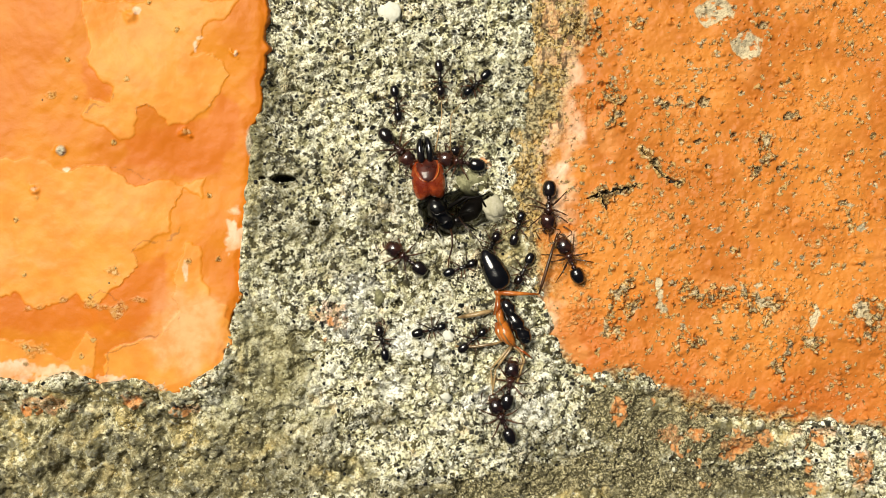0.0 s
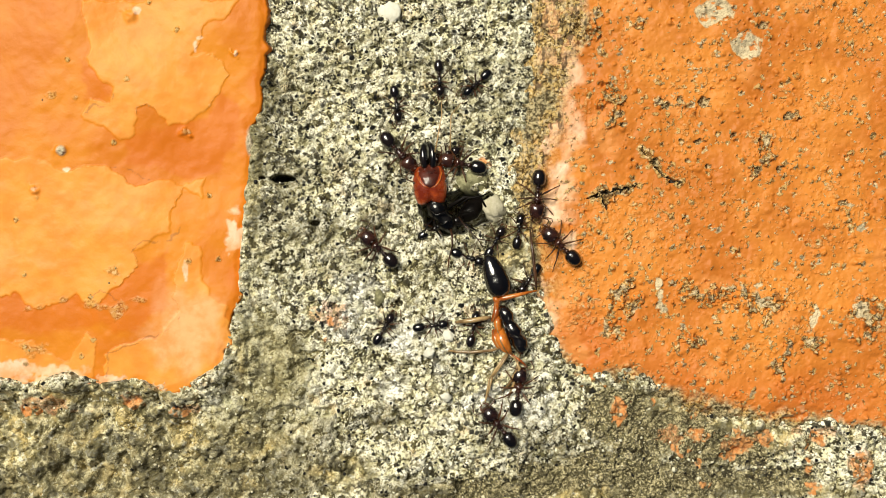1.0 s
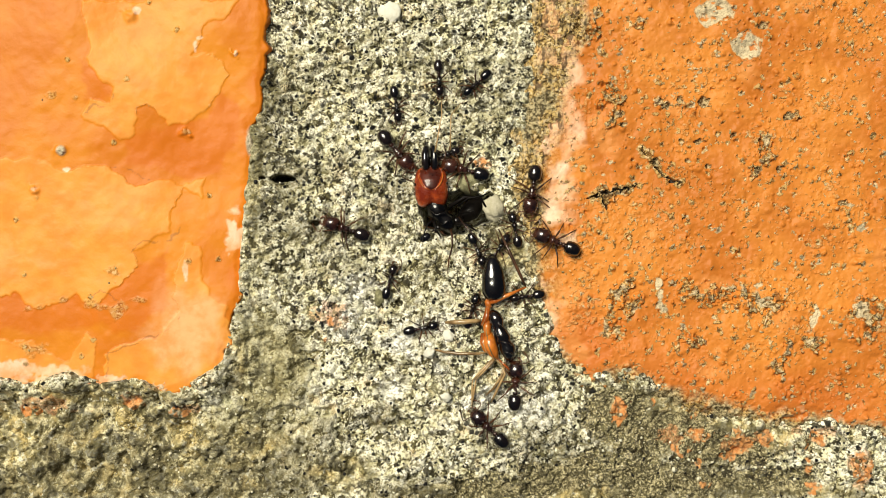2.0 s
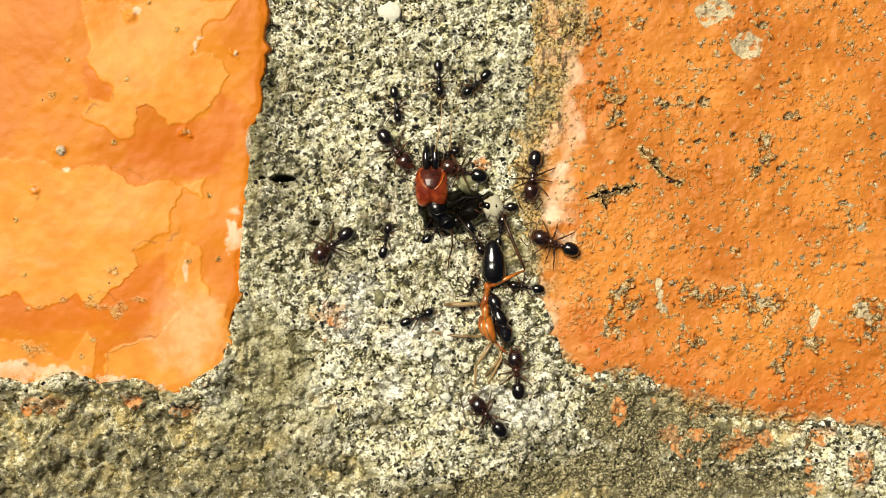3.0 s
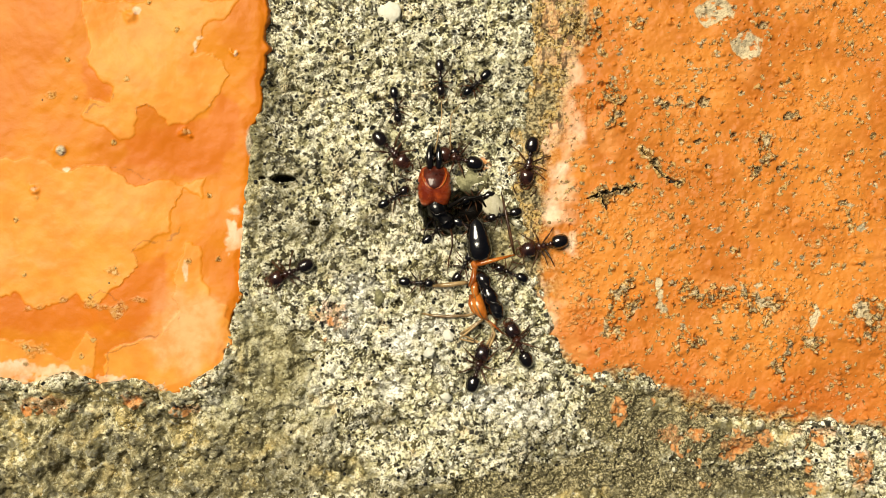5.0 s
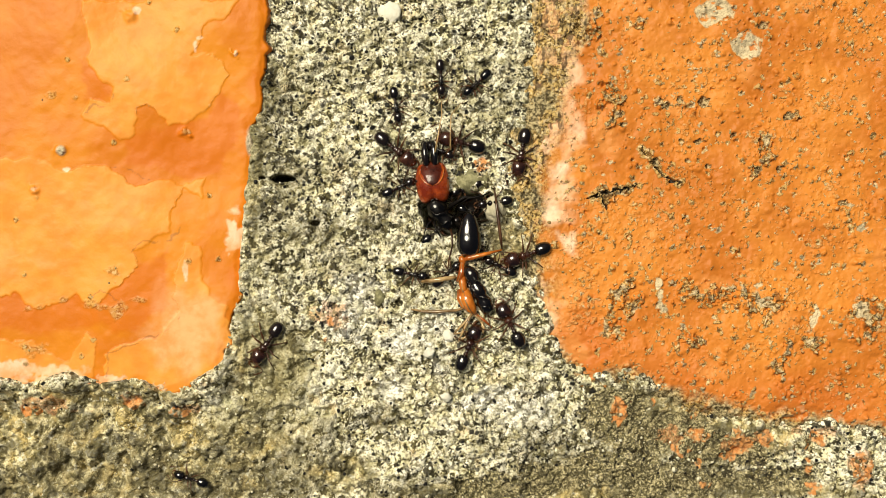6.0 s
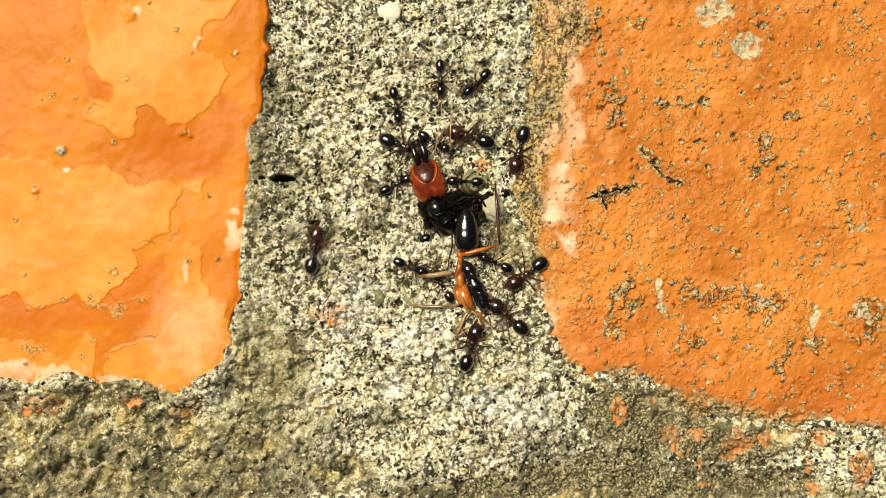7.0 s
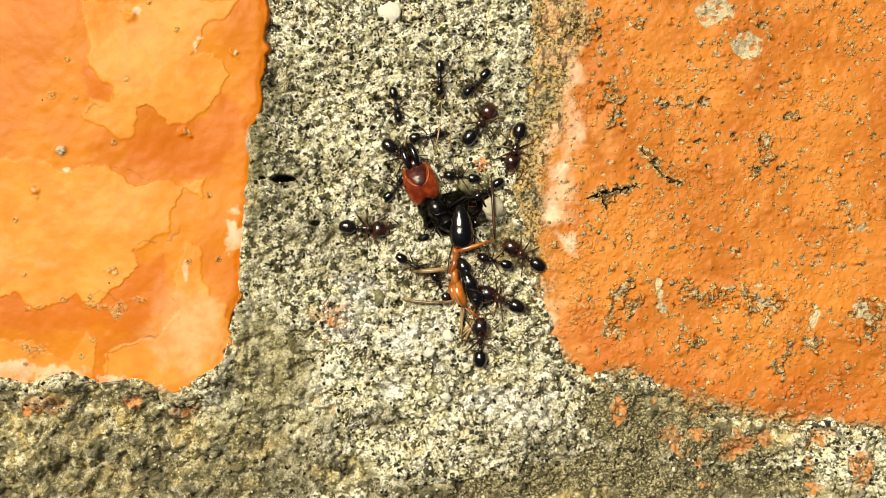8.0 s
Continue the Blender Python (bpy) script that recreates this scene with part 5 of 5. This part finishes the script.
def reach(thigh, shin, hip, body, hauler, bend, offset):
    """Fold a two-piece leg so that its tip stays at the jaws of the ant that hauls it."""
    a, b, high, low = 2.0, 1.9, [], []
    for t in (0, 0.5, 1, 1.5, 2.8, 3.5, 4, 4.5, 5.2, 6, 6.5, 7, 7.5, 8):
        _, bx, by, ba = between(body, t)
        _, hx, hy, ha = between(hauler, t)
        c, q = math.cos(radians(ba)), math.sin(radians(ba))
        px, py = bx + c * hip[0] - q * hip[1], by + q * hip[0] + c * hip[1]
        dx, dy = hx + 1.75 * math.cos(radians(ha)) + offset - px, hy + 1.75 * math.sin(radians(ha)) - py
        d = min(max(math.hypot(dx, dy), 1.2), a + b - 0.05)
        first = bend * math.degrees(math.acos((a * a + d * d - b * b) / (2 * a * d)))
        second = bend * (180 - math.degrees(math.acos((a * a + b * b - d * d) / (2 * a * b))))
        high.append((t, Matrix.Translation(Vector((*hip, 0.75)) * MM) @ pose(0, 0, 0, 0, 4, math.degrees(math.atan2(dy, dx)) + first - ba)))
        low.append((t, Matrix.Translation(Vector((a, 0, 0.05)) * MM) @ pose(0, 0, 0, 0, 6, -second)))
    walk(thigh, high)
    walk(shin, low)


def motions():
    big, small = iter(BIG_ANTS), iter(SMALL_ANTS)
    crawl(next(small), [(0, -0.21, 11.46, -86), (3, -0.27, 11.46, -87), (6, -0.15, 11.5, -87), (8, -0.21, 11.46, -91)])
    crawl(next(small), [(0, 2.28, 11.15, -137), (4, 2.26, 11.15, -138), (8, 2.26, 11.17, -135)])
    crawl(next(small), [(0, -3.12, 9.78, -81), (4, -3.16, 9.7, -81), (8, -3.16, 9.68, -78)])
    crawl(next(big), [(0, -3.1, 6.83, -47), (0.5, -3.06, 6.68, -47), (1, -3, 6.54, -48), (1.5, -3.1, 6.58, -49), (2.8, -3.21, 6.7, -50), (3.5, -3.31, 6.68, -53), (4, -3.41, 6.68, -53), (4.5, -3.5, 6.64, -48), (6, -3.21, 6.72, -38), (6.5, -2.97, 6.96, -27), (7, -2.7, 6.93, -20), (7.5, -2.54, 6.7, -26), (8, -2.7, 6.29, -35)])
    crawl(next(big), [(0, 1.22, 5.85, 169), (0.5, 1.28, 5.85, 169), (1, 1.3, 5.74, 167), (1.5, 1.55, 5.45, 166), (2.8, 1.4, 5.26, 163), (3.5, 1.34, 5.2, 168), (4, 1.21, 5.43, 165), (4.5, 1.05, 5.61, 163), (6, 1.24, 7.17, 165), (6.5, 1.42, 7.25, 184), (7, 1.84, 7.54, 163), (7.3, 2.1, 7.84, 126), (7.5, 2.33, 8.07, 105), (7.8, 2.41, 8.3, 71), (8, 2.43, 8.4, 54)])
    crawl(next(big), [(0, 7.08, 2.91, -92), (0.5, 6.68, 3.27, -93), (1, 6.35, 3.64, -94), (1.5, 6.07, 3.67, -99), (2.8, 5.99, 4.78, -97), (3.5, 6.22, 5.2, -97), (4.5, 6.03, 5.57, -99), (6, 5.3, 6.47, -101), (7, 5.15, 6.64, -103), (8, 4.9, 6.87, -104)])
    crawl(next(big), [(0, 8.55, -0.77, 114), (0.5, 8.28, -0.21, 128), (1, 7.92, 0.19, 135), (1.5, 7.77, 0.52, 150), (2.8, 7.46, 0.36, 158), (3.5, 7.69, 0.48, 163), (4, 7.46, 0.52, 174), (4.5, 7.31, 0.34, 191), (6, 5.7, -0.38, 200), (6.5, 5.78, -1.49, 221), (7, 5.64, -1.68, 217), (7.5, 5.62, -1.36, 198), (8, 5.49, -0.46, 146)])
    crawl(next(big), [(0, -2.45, -0.65, 143), (0.5, -3.69, -0.94, 160), (1, -4.3, 0, 136), (1.5, -4.99, 1.24, 125), (1.7, -5.55, 1.36, 139), (2.3, -7, 1.19, 180), (2.8, -7.08, 0.42, 218), (3, -7.39, 0.31, 218), (3.5, -7.4, 0.13, 234), (4, -8, -1.11, 236), (4.5, -8.82, -0.92, 203), (4.7, -9.26, -0.88, 201), (5.3, -11.1, -3.21, 212), (5.8, -11.59, -6.08, 231), (6, -11.86, -6.37, 235), (6.2, -12.03, -6.08, 214), (6.4, -11.25, -4.42, 184), (6.5, -10.58, -4.11, 159), (6.6, -10.37, -3.44, 127), (6.8, -9.87, -2.22, 92), (6.9, -9.36, -1.49, 80), (7, -8.65, -0.06, 80), (7.2, -7.79, 1.15, 78), (7.4, -6.75, 1.49, 39), (7.6, -5.7, 1.72, 18), (8, -5.32, 1.4, -5)])
    crawl(next(small), [(0, -4.08, -6.31, 103), (0.5, -4.06, -5.8, 75), (1, -3.96, -5.36, 59), (1.5, -3.58, -3.79, 68), (2.8, -3.62, 0.04, 77), (3.5, -4.69, 1.95, 80), (4, -4.15, 3, 54), (4.5, -3.64, 3.25, 40), (6, -2.97, 4.15, 25), (7, -3.14, 4.36, 27), (7.5, -3.25, 4.42, 33), (8, -3.16, 4.15, 49)])
    crawl(next(small), [(0, -0.88, -5.45, 15), (1, -0.78, -5.18, 8), (1.5, -1.07, -5.41, 6), (2.8, -1.72, -4.84, 24), (3.5, -1.72, -3.92, 12), (4, -1.68, -3.27, 3), (4.5, -1.66, -2.7, -1), (6, -2.14, -1.68, -11), (6.5, -2.22, -1.43, -15), (7, -2.16, -1.22, -22), (7.5, -2.28, -1.11, -20), (8, -2.07, -1.05, -30)])
    hauler = [(0, 4.02, -11.54, 114), (1, 3.81, -11.94, 128), (1.5, 3.42, -12.11, 133), (2.8, 3, -11.58, 136), (3.5, 3.35, -10.45, 104), (4, 2.91, -9.91, 90), (4.5, 2.68, -9.09, 80), (6, 1.72, -6.62, 67), (7, 1.89, -6.6, 72), (7.5, 2.22, -6.51, 83), (8, 2.51, -6.28, 89)]
    crawl(next(big), hauler)
    crawl(next(big), [(0, 4.48, -9.15, 81), (1, 5.05, -9.57, 83), (1.5, 4.8, -9.53, 85), (2.8, 5.01, -8.48, 94), (3.5, 4.8, -8.25, 100), (4, 4.94, -7.61, 104), (4.5, 5.24, -7.14, 112), (6, 4.55, -5.09, 117), (6.5, 4.48, -5.03, 121), (7, 4.4, -4.55, 139), (7.5, 4.09, -3.88, 136), (8, 3.96, -3.41, 156)])
    crawl(next(small), [(0, 5.47, -1.4, -117), (0.5, 5.64, -1.7, -121), (1, 5.8, -2.07, -125), (1.5, 5.62, -3.35, -149), (2.8, 5.59, -2.66, -188), (3.5, 5.49, -2.39, -189), (4.5, 4.96, -1.89, -199), (6, 3.81, -1.15, -207), (8, 3.48, -0.82, -197)])
    crawl(next(small), [(0, 2.03, -6.12, 39), (1, 2.05, -5.38, 78), (1.5, 2.09, -4.8, 76), (2.8, 1.7, -3.21, 67), (3.5, 2.07, -2.49, 63), (4.5, 1.84, -1.21, 65), (6, 0.31, -1.68, 41), (7, 0, -2.53, 122), (8, -0.15, -2.56, 117)])
    crawl(next(small), [(0, 1.21, -1.28, 21), (0.5, 1.42, -0.99, 8), (1, 1.7, -0.57, -20), (1.5, 2.33, -0.48, -67), (2.8, 2.24, 0.65, -65), (3.5, 1.99, 0.73, -50), (4.5, 1.78, 1.11, -14), (6, 1.84, 2.05, -51), (8, 1.63, 2.26, -41)])
    crawl(next(small), [(0, 5.05, 1.43, 73), (1, 5.13, 1.22, 81), (1.5, 5.01, 0.8, 84), (2.2, 4.82, 1.76, 115), (2.8, 4.3, 2.91, 166), (3.5, 2.83, 2.74, 187), (4.5, 2.68, 3.12, 188), (6, 1.57, 4.11, 201), (6.5, 1.53, 4.36, 189), (8, 1.24, 4.86, 173)])
    crawl(next(small), [(0, 3.25, 0.08, 66), (1, 3.52, 0.46, 61), (1.5, 3.77, -0.23, 59), (2.8, 3.75, 0.88, 51), (3.15, 4, 1.34, 114), (3.5, 4.15, 1.63, 207), (4.5, 4.25, 1.95, 198), (6, 3.46, 3.12, 188), (7, 3.35, 3.48, 197), (8, 3.02, 4, 213)])
    crawl(next(small), [(0, 0.08, 6.31, 23), (4.5, 0.04, 6.28, 21), (6, -0.31, 6.66, -23), (6.5, -0.5, 6.89, -33), (7, -0.55, 7.19, -30), (7.5, -0.57, 7.14, -19), (8, -1.03, 7.6, 7)])
    crawl(next(small), [(0, -7.81, -20.15, 159), (4.7, -11.82, -18.71, 153), (5.3, -13.83, -17.37, 150), (5.8, -16.03, -15.78, 157), (6, -17.07, -15.59, 162), (6.2, -18.18, -15.52, 184), (6.4, -20.3, -15.92, 177), (6.5, -20.84, -16.13, 186), (6.6, -21.58, -16.61, 194), (6.8, -22.92, -17.66, 212), (8, -25.79, -20.53, 212)])
    crawl(next(small), [(0, -0.67, 1.47, 21), (4, -0.46, 1.19, 45), (8, -0.57, 1.24, 36)], lift=-0.2)
    crawl(soldier, [(0, -0.34, 2.83, 82), (8, -0.34, 2.83, 82)], steps=False, lift=0.75)
    walk(soldier_head, [(0, pose(0.28 * MM, 0.5 * MM, 0, 0, 0, 15.0)), (0.5, pose(0.09 * MM, 0.48 * MM, 0, 0, 0, 14.0)), (1, pose(-0.1 * MM, 0.41 * MM, 0, 0, 0, 12.0)), (1.5, pose(-0.24 * MM, 0.35 * MM, 0, 0, 0, 11.0)), (2.8, pose(-0.21 * MM, 0.36 * MM, 0, 0, 0, 10.0)), (4.5, pose(-0.18 * MM, 0.21 * MM, 0, 0, 0, 8.0)), (6, pose(0.09 * MM, 0.21 * MM, 0, 0, 0, 14.0)), (6.5, pose(0.28 * MM, 0.19 * MM, 0, 0, 0, 21.0)), (7, pose(0.27 * MM, 0.27 * MM, 0, 0, 0, 25.0)), (7.5, pose(0.17 * MM, 0.41 * MM, 0, 0, 0, 27.0)), (8, pose(0.11 * MM, 0.6 * MM, 0, 0, 0, 30.0))])
    body = [(0, 3.66, -2.93, 118), (0.5, 3.66, -3.08, 118), (1, 3.58, -3.39, 115), (1.5, 3.2, -3.96, 112), (2.8, 2.97, -2.7, 108), (3.5, 2.97, -2.25, 108), (4, 2.74, -1.87, 109), (4.5, 2.51, -1.41, 111), (6, 1.29, -0.72, 114), (7, 1.14, -0.42, 113), (8, 0.84, -0.19, 111)]
    crawl(carcass, body, steps=False)
    for thigh, shin, dy in carcass_trailing:
        reach(thigh, shin, (-3.58, 0.72 + dy), body, hauler, -1, 0.3 * dy)
    turn = ((0, 0, -2, 75), (1, -4, 13, 83), (1.5, -15, 25, 93), (2.8, -16, 23, 88), (3.5, -14, 27, 88), (4.5, -11, 17, 88), (6, -24, 14, 83), (8, -18, 17, 76))
    heads = (118, 115, 112, 108, 108, 111, 114, 111)
    knee = Vector((2.75, 0, 0.1)) * MM
    walk(carcass_gaster, [(t, pose(0, -0.5 * MM, 0, 0, 0, g)) for t, g, f, s in turn])
    walk(carcass_femur, [(t, pose(0, 0, 0.75 * MM, 0, 0, f - h)) for (t, g, f, s), h in zip(turn, heads)])
    walk(carcass_shin, [(t, Matrix.Translation(knee) @ pose(0, 0, 0, 0, 0, s)) for t, g, f, s in turn])


motions()
